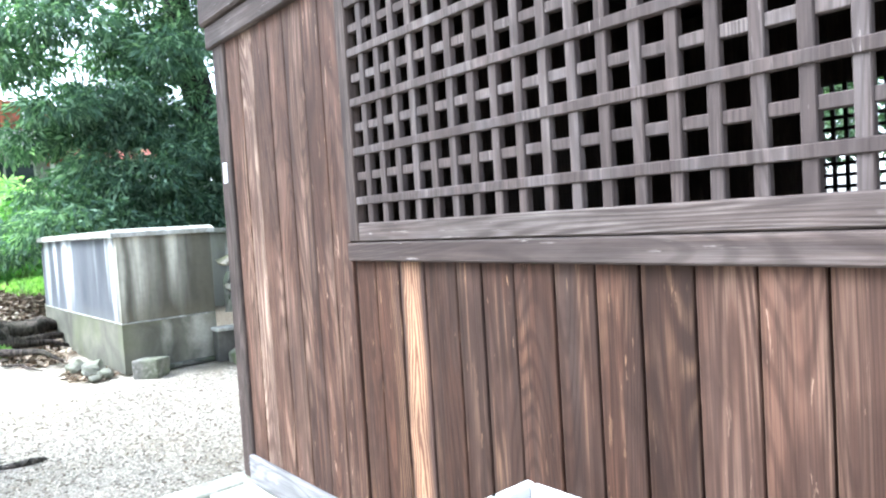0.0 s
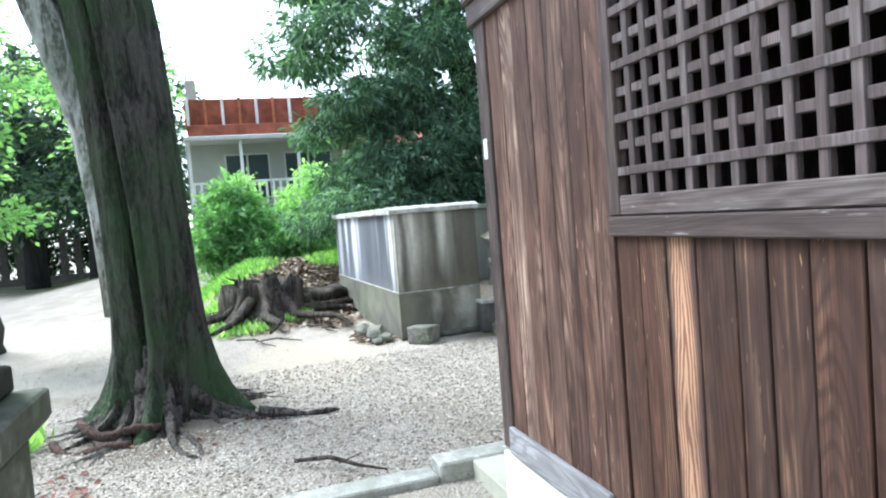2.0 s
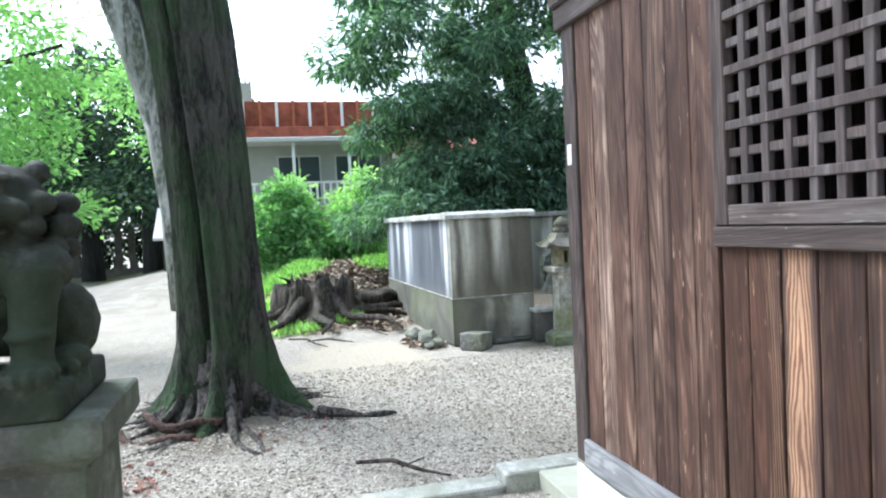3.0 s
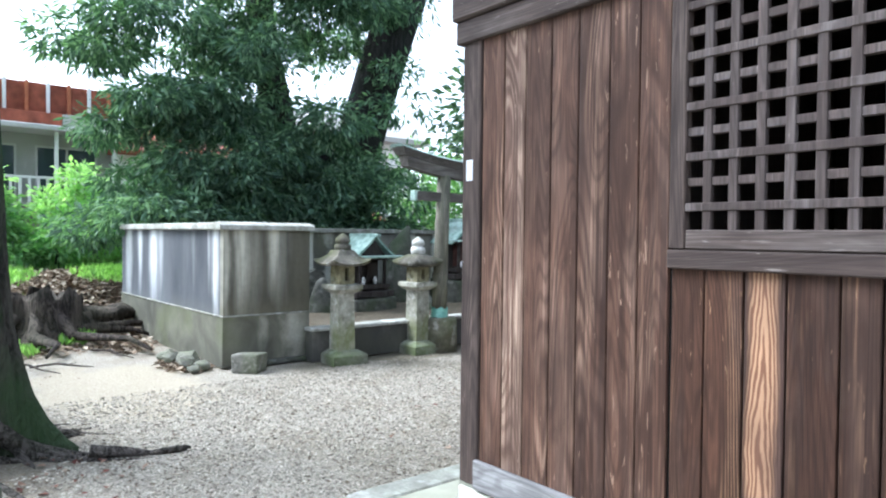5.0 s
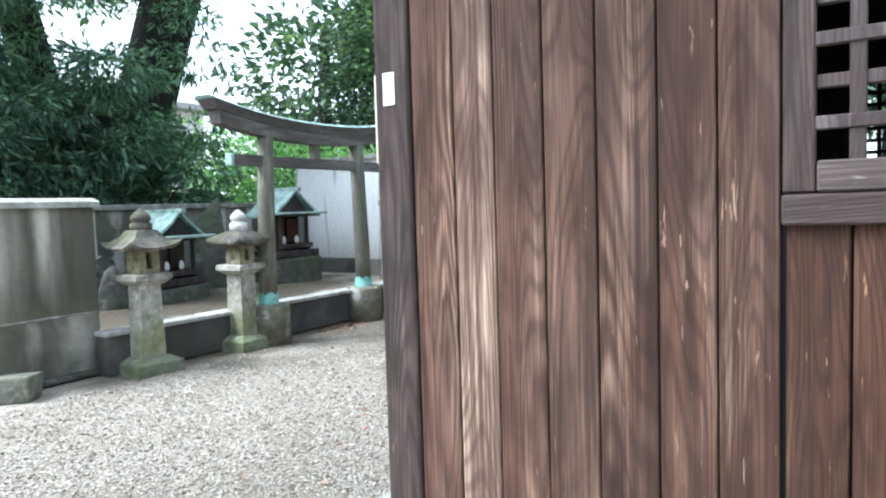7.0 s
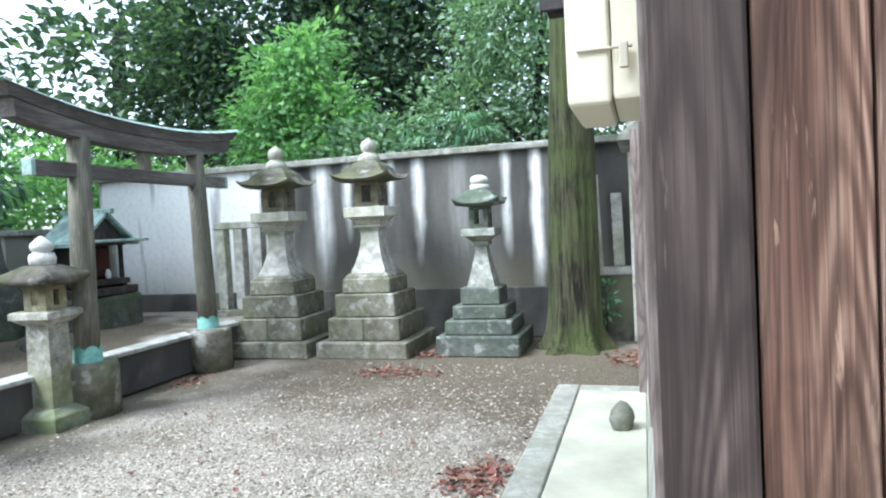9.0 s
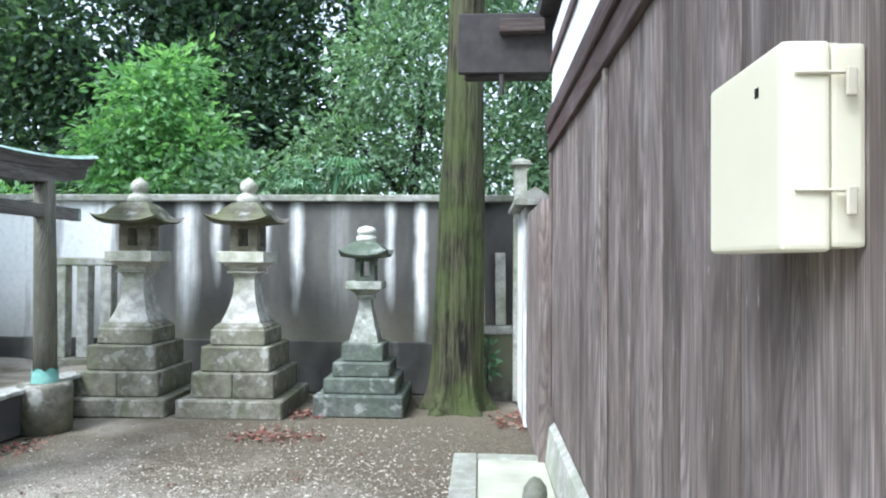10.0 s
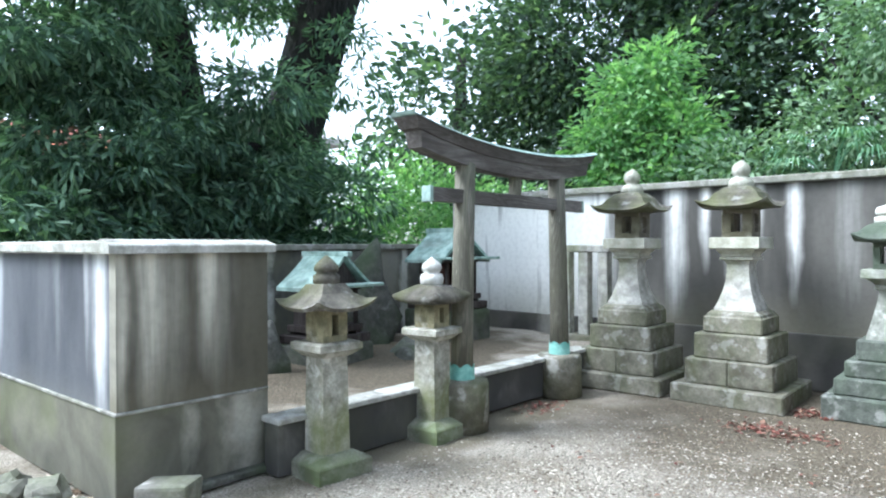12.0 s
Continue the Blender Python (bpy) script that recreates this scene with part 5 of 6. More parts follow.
for a0, a1, d0, z0 in ((-0.9, 0.05, 0.7, 0.13), (-1.05, -0.2, 0.86, 0.04)):
    pts = [((d0 + 0.05 * math.sin(5 * u)) * math.cos(a0 + (a1 - a0) * u), (d0 + 0.05 * math.sin(5 * u)) * math.sin(a0 + (a1 - a0) * u), z0 + 0.05 * math.sin(3 * u + 4 * d0) + 0.02 * math.sin(11 * u), 0.036 - 0.014 * abs(u - 0.4)) for u in [i / 8 for i in range(9)]]
    part("root", tube(pts, 8, None, 0.4, a0), BARK_ROOT_RED, tree, "", True)
part("root", tube([(0.55, 0.75, 0.05, 0.05), (0.62, 0.95, 0.03, 0.035), (0.66, 1.1, 0.0, 0.02), (0.7, 1.27, 0.01, 0.025), (0.66, 1.36, -0.01, 0.015)], 8, None, 0.4), BARK_ROOT, tree, "", True)
for a, z, l in ((0.5, 5.4, 2.6), (2.4, 5.8, 2.4), (-1.6, 6.2, 2.8), (3.9, 5.1, 2.5)):
    x, y = 0.1, -0.4
    part("limb", tube([(x, y, z, 0.15), (x + l * 0.4 * math.cos(a), y + l * 0.4 * math.sin(a), z + 0.7, 0.1), (x + l * math.cos(a), y + l * math.sin(a), z + 1.5, 0.04)], 8, None, 0.2, a), BARK_BIG, tree, "", True)
crown(tree, [(0.2, -0.6, 7.8, 3.0, 2.8, 1.5, 4500), (-0.5, 1.6, 6.4, 1.2, 1.0, 0.6, 1200)], 0.15, LEAF_SHRUB, 11, 0.2)

# stump with exposed roots on the mound
stump = thing("tree_stump", -7.9, -0.6, 0.15, 0, "split dry tree stump with exposed roots", "stump")
bm, prev = bmesh.new(), None
for z, r in ((-0.15, 0.75), (0.0, 0.62), (0.12, 0.5), (0.28, 0.44), (0.45, 0.42), (0.52, 0.4)):
    ring = []
    for k in range(40):
        a = 2 * math.pi * k / 40
        f = 1 + 0.14 * math.cos(6 * a + 1) + 0.25 * noise.noise(Vector((math.cos(a) * 2, math.sin(a) * 2, z * 2)))
        ring.append(bm.verts.new((r * f * math.cos(a), r * f * math.sin(a) * 1.15, z + (0.3 * noise.noise(Vector((k * 0.6, 1, 0))) if z > 0.5 else 0))))
    if prev:
        bridge(bm, prev, ring)
    prev = ring
bm.faces.new(prev)
part("stump_body", bm, BARK_STUMP, stump, "", True)
part("second_stem", rough(tube([(-0.1, -0.55, -0.1, 0.3), (-0.12, -0.56, 0.2, 0.24), (-0.1, -0.55, 0.46, 0.22), (-0.1, -0.5, 0.55, 0.16)], 18, None, 0.5, 4.0), 0.05, 5), BARK_STUMP, stump, "dark split second stem", True)
for k, pts in enumerate(([(0.1, 0.35, 0.08, 0.17), (0.05, 0.6, 0.16, 0.14), (-0.1, 0.85, 0.1, 0.15), (-0.2, 1.1, 0.2, 0.09), (-0.3, 1.4, 0.12, 0.03)], [(0.3, 0.3, -0.02, 0.1), (0.4, 0.55, 0.06, 0.07), (0.28, 0.8, 0.02, 0.09), (0.25, 1.1, 0.08, 0.05), (0.1, 1.4, 0.08, 0.02)])):
    part("root_mass", rough(tube(pts, 14, None, 0.8, 7.0 + k), 0.07, 5), BARK_STUMP, stump, "", True)
for k in range(12):
    a = 0.5 * k + rr.uniform(-0.2, 0.2)
    l = rr.uniform(0.5, 1.3)
    part("root", tube([(0.4 * math.cos(a), 0.45 * math.sin(a), 0.25, 0.09), (0.7 * math.cos(a), 0.75 * math.sin(a), 0.02, 0.07), ((0.7 + l * 0.6) * math.cos(a + 0.2), (0.7 + l * 0.6) * math.sin(a + 0.2), 0.0, 0.04),
                       ((0.7 + l) * math.cos(a + 0.1), (0.7 + l) * math.sin(a + 0.1), -0.08, 0.02)], 7, None, 0.5, k), BARK_STUMP, stump, "", True)
for x0, y0, x1, y1 in ((-6.4, -1.2, -5.5, -0.75), (-6.1, -0.9, -5.7, -0.4), (-6.9, -0.2, -6.0, 0.1), (-7.4, 0.15, -6.6, 0.25), (-1.25, -0.95, -0.8, -0.45), (-5.2, -1.9, -4.4, -1.6)):
    br = thing("fallen_branch", x0, y0, 0.01, 0, "dry fallen branch lying on the ground", "branch", "fallen branches")
    dx, dy = x1 - x0, y1 - y0
    part("stick", tube([(0, 0, 0.005, 0.012), (dx * 0.35 - dy * 0.08, dy * 0.35 + dx * 0.08, 0.03, 0.014), (dx * 0.7, dy * 0.7, 0.02, 0.011), (dx, dy, 0.01, 0.005)], 6, None, 0.3, x0), BARK_STUMP, br, "", True)
    part("twig", tube([(dx * 0.5, dy * 0.5, 0.02, 0.007), (dx * 0.6 - dy * 0.25, dy * 0.6 + dx * 0.25, 0.03, 0.003)], 5), BARK_STUMP, br)

log = thing("fallen_log", -10.6, -1.1, ground_height(-10.6, -1.1), 0, "dark rotting log lying in the grass", "log")
part("log_body", tube([(0, 0, 0.06, 0.07), (0.05, 0.6, 0.1, 0.075), (0.02, 1.2, 0.12, 0.07), (0.1, 1.7, 0.13, 0.05)], 10, None, 0.3, 2.0), BARK_STUMP, log, "", True)

# rocks at the enclosure's corner
for x, y, s, r, lab in ((-4.6, 0.92, 0.17, 1, "squared grey block beside the enclosure's foot"), (-5.35, 0.5, 0.15, 2, ""), (-5.15, 0.42, 0.1, 3, ""), (-5.55, 0.38, 0.13, 4, ""), (-5.0, 0.55, 0.09, 5, ""), (-5.75, 0.42, 0.12, 6, ""), (-4.9, 0.42, 0.07, 7, "")):
    t = thing("rock", x, y, 0.0, 40 * r, lab or "rough grey stone heaped by the enclosure wall", "stone", "" if lab else "stones by the enclosure")
    if lab:
        part("rock_body", rough(box(-0.15, 0.15, -0.12, 0.12, -0.02, 0.19, 0.025, None, 2), 0.02, 5), STONE_ROCK, t)
    else:
        part("rock_body", rough(blob(s, s * 0.8, s * 0.65, 0, 0, s * 0.35), s * 0.5, 9, r), STONE_ROCK, t)

# ---- cedar before the back wall ----
cedar = thing("cedar_tree", -0.78, 6.5, 0.0, 0, "tall cedar with ridged yellow-green bark beside the wall", "tree")
bm, prev = bmesh.new(), None
for z, r in ((-0.05, 0.4), (0.05, 0.33), (0.2, 0.285), (0.45, 0.268), (0.9, 0.258), (1.5, 0.248), (2.2, 0.235), (3.2, 0.2), (4.5, 0.18), (7.0, 0.15), (10.0, 0.09)):
    ring = []
    for k in range(128):
        a = 2 * math.pi * k / 128
        fl = math.exp(-max(z, 0) / 0.2)
        f = 1 + 0.2 * fl * math.cos(6 * a) + 0.07 * abs(math.sin(9 * a + 1.2 * math.sin(z * 1.1) + 1.5 * noise.noise(Vector((math.cos(a) * 2, math.sin(a) * 2, z * 0.5))))) + 0.05 * noise.noise(Vector((math.cos(a) * 3, math.sin(a) * 3, z)))
        ring.append(bm.verts.new((r * f * math.cos(a) + 0.02 * z, r * f * math.sin(a), z)))
    if prev:
        bridge(bm, prev, ring)
    prev = ring
bm.faces.new(prev)
part("trunk", bm, BARK_CEDAR, cedar, "", True)
crown(cedar, [(0.2, 0.3, 8.5, 1.9, 1.7, 2.5, 7000)], 0.16, LEAF_DARK, 21, 0.16, 22, 0.3, 0.5)

sprig = thing("seedling", -0.45, 6.8, 0.0, 0, "small green seedling at the wall's foot", "plant")
part("stem", tube([(0, 0, 0.0, 0.006), (0.01, -0.05, 0.35, 0.005), (0.0, -0.07, 0.55, 0.003)], 5), BARK_DARK, sprig)
crown(sprig, [(0.0, -0.06, 0.45, 0.1, 0.07, 0.17, 42)], 0.11, LEAF_PALM, 4, 0.25, 7, 0.05, 0.5)


def tree_with(name, x, y, stems, blobs, size, leaf, seed, label, bark_m=BARK_DARK, width=0.2, per=26, spread=0.3, droop=0.35, category="tree", group="", keep=None):
    """A tree: stems are lists of points (x, y, z, radius); blobs place the leaf clumps, both from the tree's foot."""
    t = thing(name, x, y, 0.0, 0, label, category, group)
    for k, s in enumerate(stems):
        part("trunk" if k == 0 else "limb", tube(s, 12, None, 0.15, k + seed), bark_m, t, "", True)
    crown(t, blobs, size, leaf, seed, width, per, spread, droop, keep)
    return t


# layered drooping sprays of the evergreen, low in front and high at the far side
rr = random.Random(12)
leafy = []
while len(leafy) < 118:
    low = len(leafy) < 66
    y = rr.uniform(-4.9, 0.9) if low else rr.uniform(-5.2, 1.3)
    z = rr.uniform(1.3, 3.7) if low else rr.uniform(3.7, 8.4)
    if low and y > -0.9:
        z = 1.3 + (z - 1.3) * 0.75
    x = rr.uniform(-0.2, 1.9) - 0.25 * abs(y + 1.5) * 0.5
    leafy.append((x, y, z, rr.uniform(0.55, 0.95), rr.uniform(0.55, 0.95), rr.uniform(0.26, 0.46), rr.randint(640, 1000)))
leafy += [(0.9, 1.45, 3.3, 0.3, 0.35, 0.3, 320), (0.6, 1.2, 8.6, 1.6, 1.6, 0.8, 1800), (0.3, -1.5, 8.8, 1.6, 1.6, 0.8, 1800), (0.2, -0.6, 5.2, 0.3, 0.5, 0.7, 200)]


def between_stems(p):
    """Leaves stay but where sky shows between the two stems and beside them."""
    x, y, z = p[:, 0], p[:, 1], p[:, 2]
    yy = y - 0.12 * x
    gap = (abs(yy + 1.1) < 0.33) & (abs(z - 4.4) < 0.75)
    gap |= (abs(yy + 2.3) < 0.2) & (abs(z - 3.9) < 0.45)
    gap |= (abs(yy + 0.15) < 0.28) & (abs(z - 4.3) < 0.9)
    gap |= (yy > 0.2 + 0.2 * (z - 3.4)) & (z > 3.1) & (z < 7.8)
    return ~gap | (np.sin(x * 91 + y * 57 + z * 73) > 0.8)


# the dense evergreen behind the enclosure, two leaning trunks
tree_with("evergreen_tree", -10.2, 5.4,
          [[(0, 0, -0.1, 0.62), (0.02, 0.05, 1.5, 0.55), (0.15, 0.3, 3.4, 0.5), (0.4, 0.75, 5.2, 0.5), (0.75, 1.4, 7.5, 0.46)],
           [(-0.2, -0.2, 1.0, 0.34), (-0.3, -1.2, 3.2, 0.33), (-0.3, -1.7, 5.5, 0.3), (-0.3, -1.9, 8, 0.2)],
           [(0, 0.1, 2.4, 0.12), (1.0, -0.8, 3.0, 0.08), (1.8, -1.5, 2.9, 0.04)],
           [(-0.3, -1.3, 3.4, 0.12), (0.5, -2.6, 4.0, 0.08), (1.0, -3.6, 3.9, 0.04)],
           [(0.5, 1.1, 6.0, 0.14), (1.0, 0.4, 6.8, 0.08), (1.6, -0.6, 7.2, 0.04)]],
          leafy, 0.18, LEAF_DARK, 31, "dense dark evergreen with two leaning trunks behind the enclosure", width=0.13, per=11, spread=0.07, droop=0.75, keep=between_stems)
# low green growth seen between torii and enclosure
tree_with("shrub", -9.6, 8.4, [[(0, 0, 0, 0.06), (0.1, 0.1, 1.2, 0.04), (0.1, 0.1, 2.2, 0.02)]],
          [(0, 0, 1.9, 1.2, 1.3, 1.3, 5000), (1.1, 1.2, 1.8, 1.0, 1.0, 1.0, 2600), (-1.4, -0.2, 2.6, 0.8, 0.9, 1.0, 1800)], 0.15, LEAF_BRIGHT, 32, "light green shrub behind the low wall", category="shrub")

# trees behind the back wall
tree_with("broadleaf_tree", -7.8, 13.0, [[(0, 0, 0, 0.35), (0.2, 0, 3, 0.28), (0.3, 0, 6, 0.2), (0.3, 0.2, 9, 0.1)], [(0.2, 0, 3.4, 0.15), (1.6, -0.6, 5.2, 0.1), (2.6, -1.0, 6.2, 0.05)], [(0.25, 0, 4.4, 0.13), (-1.2, -0.7, 6.0, 0.08), (-2.0, -1.0, 7.0, 0.04)]],
          [(-0.5, -0.4, 6.3, 3.0, 1.6, 2.3, 14000), (2.2, -0.6, 4.6, 1.6, 1.4, 2.0, 6000), (0.2, -0.2, 3.4, 1.6, 1.2, 1.1, 4800), (2.2, -0.2, 7.8, 2.2, 1.6, 1.3, 3800), (-2.6, 0.2, 4.6, 1.5, 1.2, 2.0, 5000)], 0.2, LEAF_OAK, 33, "large dark broadleaf tree behind the back wall", width=0.26, per=15, spread=0.3, droop=0.2, group="trees behind the wall")
tree_with("broadleaf_tree", -3.6, 13.5, [[(0, 0, 0, 0.3), (0.1, 0, 3, 0.25), (0.3, 0, 6, 0.18), (0.3, 0.2, 9, 0.1)], [(0.1, 0, 3.6, 0.13), (-1.5, -0.6, 5.0, 0.08), (-2.4, -0.9, 5.4, 0.04)], [(0.2, 0, 4.5, 0.13), (1.6, -0.6, 6.0, 0.08), (2.3, -1.0, 7.0, 0.04)]],
          [(0, -0.4, 7.2, 2.7, 1.6, 1.8, 5600), (-1.2, -0.2, 4.8, 1.6, 1.3, 1.3, 3600), (1.6, -0.2, 4.6, 1.5, 1.3, 1.4, 2000), (0.4, 0, 2.8, 2.2, 1.2, 0.8, 2400)], 0.19, LEAF_OAK, 34, "large dark broadleaf tree behind the back wall", width=0.26, per=15, spread=0.3, droop=0.2, group="trees behind the wall")
tree_with("broadleaf_tree", 1.4, 13.0, [[(0, 0, 0, 0.3), (0.0, 0, 3, 0.25), (-0.2, 0, 6, 0.18), (-0.3, 0.2, 9, 0.1)]],
          [(-0.8, -0.4, 6.8, 2.4, 1.5, 1.8, 5200), (0, -0.2, 4.0, 2.0, 1.3, 1.5, 4600), (2.5, 0, 5.4, 2.0, 1.5, 2.4, 3000)], 0.2, LEAF_OAK, 35, "large dark broadleaf tree behind the back wall", width=0.26, per=15, spread=0.3, droop=0.2, group="trees behind the wall")
tree_with("young_maple", -5.5, 9.2, [[(0, 0, 0, 0.07), (0.05, 0, 2, 0.055), (0.0, 0, 3.6, 0.03)], [(0.05, 0, 2, 0.035), (0.6, -0.1, 3.0, 0.02), (0.8, -0.2, 3.6, 0.01)], [(0.05, 0, 2.1, 0.035), (-0.6, -0.1, 2.9, 0.02), (-0.9, -0.1, 3.3, 0.01)]],
          [(0, 0, 3.9, 0.7, 0.7, 0.7, 2300), (-0.55, -0.1, 3.2, 0.6, 0.6, 0.5, 1700), (0.65, 0, 3.1, 0.6, 0.6, 0.7, 1900), (0, -0.1, 2.6, 1.1, 0.8, 0.35, 1500), (0.35, 0, 4.4, 0.35, 0.35, 0.35, 500)], 0.15, LEAF_BRIGHT, 36, "bright green young maple behind the wall", width=0.22, per=18, spread=0.17, droop=0.45)
tree_with("broadleaf_shrub", -1.7, 9.6, [[(0, 0, 0, 0.1), (0.1, 0, 2.4, 0.08), (0.3, 0, 4.6, 0.04)], [(0.1, 0, 2.4, 0.05), (-0.9, 0, 3.6, 0.03), (-1.3, 0, 4.4, 0.015)]],
          [(-0.1, 0, 4.5, 1.1, 0.9, 0.9, 3600), (0.6, 0, 3.4, 1.1, 0.8, 1.0, 3400), (-1.0, 0, 3.2, 0.9, 0.8, 0.7, 2200), (1.6, 0.2, 3.0, 1.0, 0.8, 1.0, 2400), (0.4, 0.3, 5.9, 1.3, 0.8, 0.9, 3000), (1.9, 0.3, 4.8, 0.9, 0.8, 1.1, 2000)], 0.12, LEAF_SHRUB, 37, "grey-green broadleaf shrub above the wall", width=0.22, per=20, spread=0.2, droop=0.3, category="shrub")
tree_with("broadleaf_shrub", -3.6, 8.7, [[(0, 0, 0, 0.05), (0.1, 0, 1.5, 0.04), (0.1, 0, 2.6, 0.02)]],
          [(-0.2, 0, 2.5, 0.9, 0.5, 0.55, 1800), (-1.2, 0.1, 2.4, 0.6, 0.5, 0.35, 900)], 0.13, LEAF_SHRUB, 38, "grey-green broadleaf shrub above the wall", width=0.24, per=18, spread=0.16, droop=0.3, category="shrub")

# hemp palm above the wall: long drooping blades on stalks
palm = thing("palm", -2.7, 8.6, 0.0, 0, "hemp palm with long drooping fan leaves", "palm")
part("trunk", tube([(0, 0, 0, 0.1), (0, 0, 1.2, 0.1), (0.02, 0, 2.3, 0.08)], 10, None, 0.2), BARK_DARK, palm, "", True)
rr = random.Random(8)
for k in range(15):
    a, lift, l = 2 * math.pi * k / 15 + rr.uniform(-0.2, 0.2), rr.uniform(0.1, 1.1), rr.uniform(0.5, 0.85)
    ex, ey, ez = l * math.cos(a) * math.cos(lift), l * math.sin(a) * math.cos(lift) * 0.7, 2.3 + l * math.sin(lift)
    bm = tube([(0.02, 0, 2.28, 0.012), (ex * 0.6, ey * 0.6, 2.3 + (ez - 2.3) * 0.75, 0.009), (ex, ey, ez, 0.007)], 5)
    for j in range(17):
        b = -1.25 + 2.5 * j / 16
        d = Vector((math.cos(a + b) * math.cos(lift * 0.5), math.sin(a + b) * math.cos(lift * 0.5), math.sin(lift) * 0.6 * math.cos(b)))
        s = Vector((-d.y, d.x, 0)).normalized() * 0.013
        c0, r = Vector((ex, ey, ez)), rr.uniform(0.38, 0.52)
        c1, c2 = c0 + d * r * 0.6 - Vector((0, 0, 0.02)), c0 + d * r - Vector((0, 0, rr.uniform(0.12, 0.3)))
        v = [bm.verts.new(q) for q in (c0, c1 - s, c1 + s, c2)]
        bm.faces.new((v[0], v[1], v[2]))
        bm.faces.new((v[1], v[3], v[2]))
    part("fan_leaf", bm, LEAF_PALM, palm)

# ---- left: bushes, grass, board fence, house, woods ----
tree_with("bush", -12.5, -1.0, [[(0, 0, 0.4, 0.05), (0, 0, 1.8, 0.03)]],
          [(0, -0.2, 1.75, 0.6, 0.6, 0.75, 1500), (0.1, 0.3, 1.45, 0.5, 0.5, 0.6, 1000), (0.2, -0.5, 1.2, 0.5, 0.5, 0.5, 900), (0, 0.0, 2.35, 0.35, 0.4, 0.35, 420), (0.1, 0.0, 1.0, 0.6, 0.7, 0.25, 700)], 0.17, LEAF_GREEN, 41, "dense mid-green leafy bush before the house", category="bush", group="bushes before the house", per=12, spread=0.09, width=0.24)
tree_with("bush", -13.0, 0.75, [[(0, 0, 0.4, 0.05), (0, 0, 1.6, 0.03)]],
          [(0, -0.5, 1.6, 0.5, 0.55, 0.8, 1100), (0.0, 0.4, 1.7, 0.5, 0.6, 0.8, 1300), (-0.2, 0.1, 2.5, 0.3, 0.4, 0.45, 420), (0.1, 1.1, 1.5, 0.5, 0.5, 0.7, 900), (0.0, -1.4, 2.3, 0.3, 0.35, 0.5, 360), (0.1, 0.3, 1.05, 0.6, 1.2, 0.25, 900)], 0.16, LEAF_BUSH, 44, "bright green leafy bush before the house", category="bush", group="bushes before the house", per=12, spread=0.09, width=0.22)
tree_with("bush", -12.0, 0.3, [[(0, 0, 0.4, 0.05), (0, 0, 1.2, 0.03)]],
          [(0, 0.0, 1.25, 0.35, 0.36, 0.5, 900), (0.0, -0.7, 1.0, 0.4, 0.4, 0.35, 700)], 0.15, LEAF_GREEN, 42, "dark green low bush before the house", category="bush", group="bushes before the house", per=12, spread=0.08, width=0.22)
tree_with("bush", -12.2, 3.6, [[(0, 0, 0.4, 0.05), (0, 0, 1.6, 0.03)]],
          [(0, -0.6, 1.3, 0.7, 0.9, 0.7, 1200), (0.2, 1.5, 1.5, 0.9, 1.2, 0.9, 1500), (0.2, 0.2, 1.0, 0.7, 1.5, 0.3, 1000)], 0.16, LEAF_BUSH, 43, "bright green leafy bush before the house", category="bush", group="bushes before the house", per=12, spread=0.09, width=0.22)


def scatter(name, boxes, n, size, material, seed, label, category, kind="stuff", flat=True, width=0.3, droop=0.0):
    """Many small leaves or blades lying or standing on the ground inside ellipses (x, y, rx, ry, share)."""
    rng_s = np.random.default_rng(seed)
    allp = []
    for x, y, rx, ry, share in boxes:
        m = int(n * share)
        a, r = rng_s.uniform(0, 2 * np.pi, m), np.sqrt(rng_s.uniform(0, 1, m)) * rng_s.uniform(0.6, 1.15, m)
        allp.append(np.stack([x + rx * r * np.cos(a), y + ry * r * np.sin(a), np.zeros(m)], 1))
    p = np.concatenate(allp)
    p[:, 2] = [ground_height(q[0], q[1]) + 0.006 for q in p]
    if flat:
        p[:, 2] += rng_s.uniform(0, 0.02, len(p))
        a = rng_s.uniform(0, 2 * np.pi, len(p))
        d = np.stack([np.cos(a), np.sin(a), rng_s.normal(0, 0.2, len(p))], 1)
        s = np.stack([-np.sin(a), np.cos(a), rng_s.normal(0, 0.35, len(p))], 1)
    else:
        d = np.concatenate([rng_s.normal(0, 0.35, (len(p), 2)), np.ones((len(p), 1))], 1)
        a = rng_s.uniform(0, 2 * np.pi, len(p))
        s = np.stack([-np.sin(a), np.cos(a), np.zeros(len(p))], 1)
    k = size * rng_s.uniform(0.5, 1.3, (len(p), 1))
    v = np.empty((len(p), 4, 3))
    v[:, 0], v[:, 2] = p, p + d * k
    lift = np.array([0, 0, 1.0]) * k * (0.12 if flat else 0.0)
    v[:, 1] = p + d * k * 0.45 + s * k * width + lift
    v[:, 3] = p + d * k * 0.45 - s * k * width + lift
    i = np.arange(len(p))[:, None] * 4
    f = np.concatenate([np.concatenate([i, i + 1, i + 2], 1), np.concatenate([i, i + 2, i + 3], 1)])
    me = bpy.data.meshes.new(name)
    me.from_pydata(v.reshape(-1, 3).tolist(), [], f.tolist())
    me.materials.append(material)
    return tagged(new(name, me), label, category, "", kind)


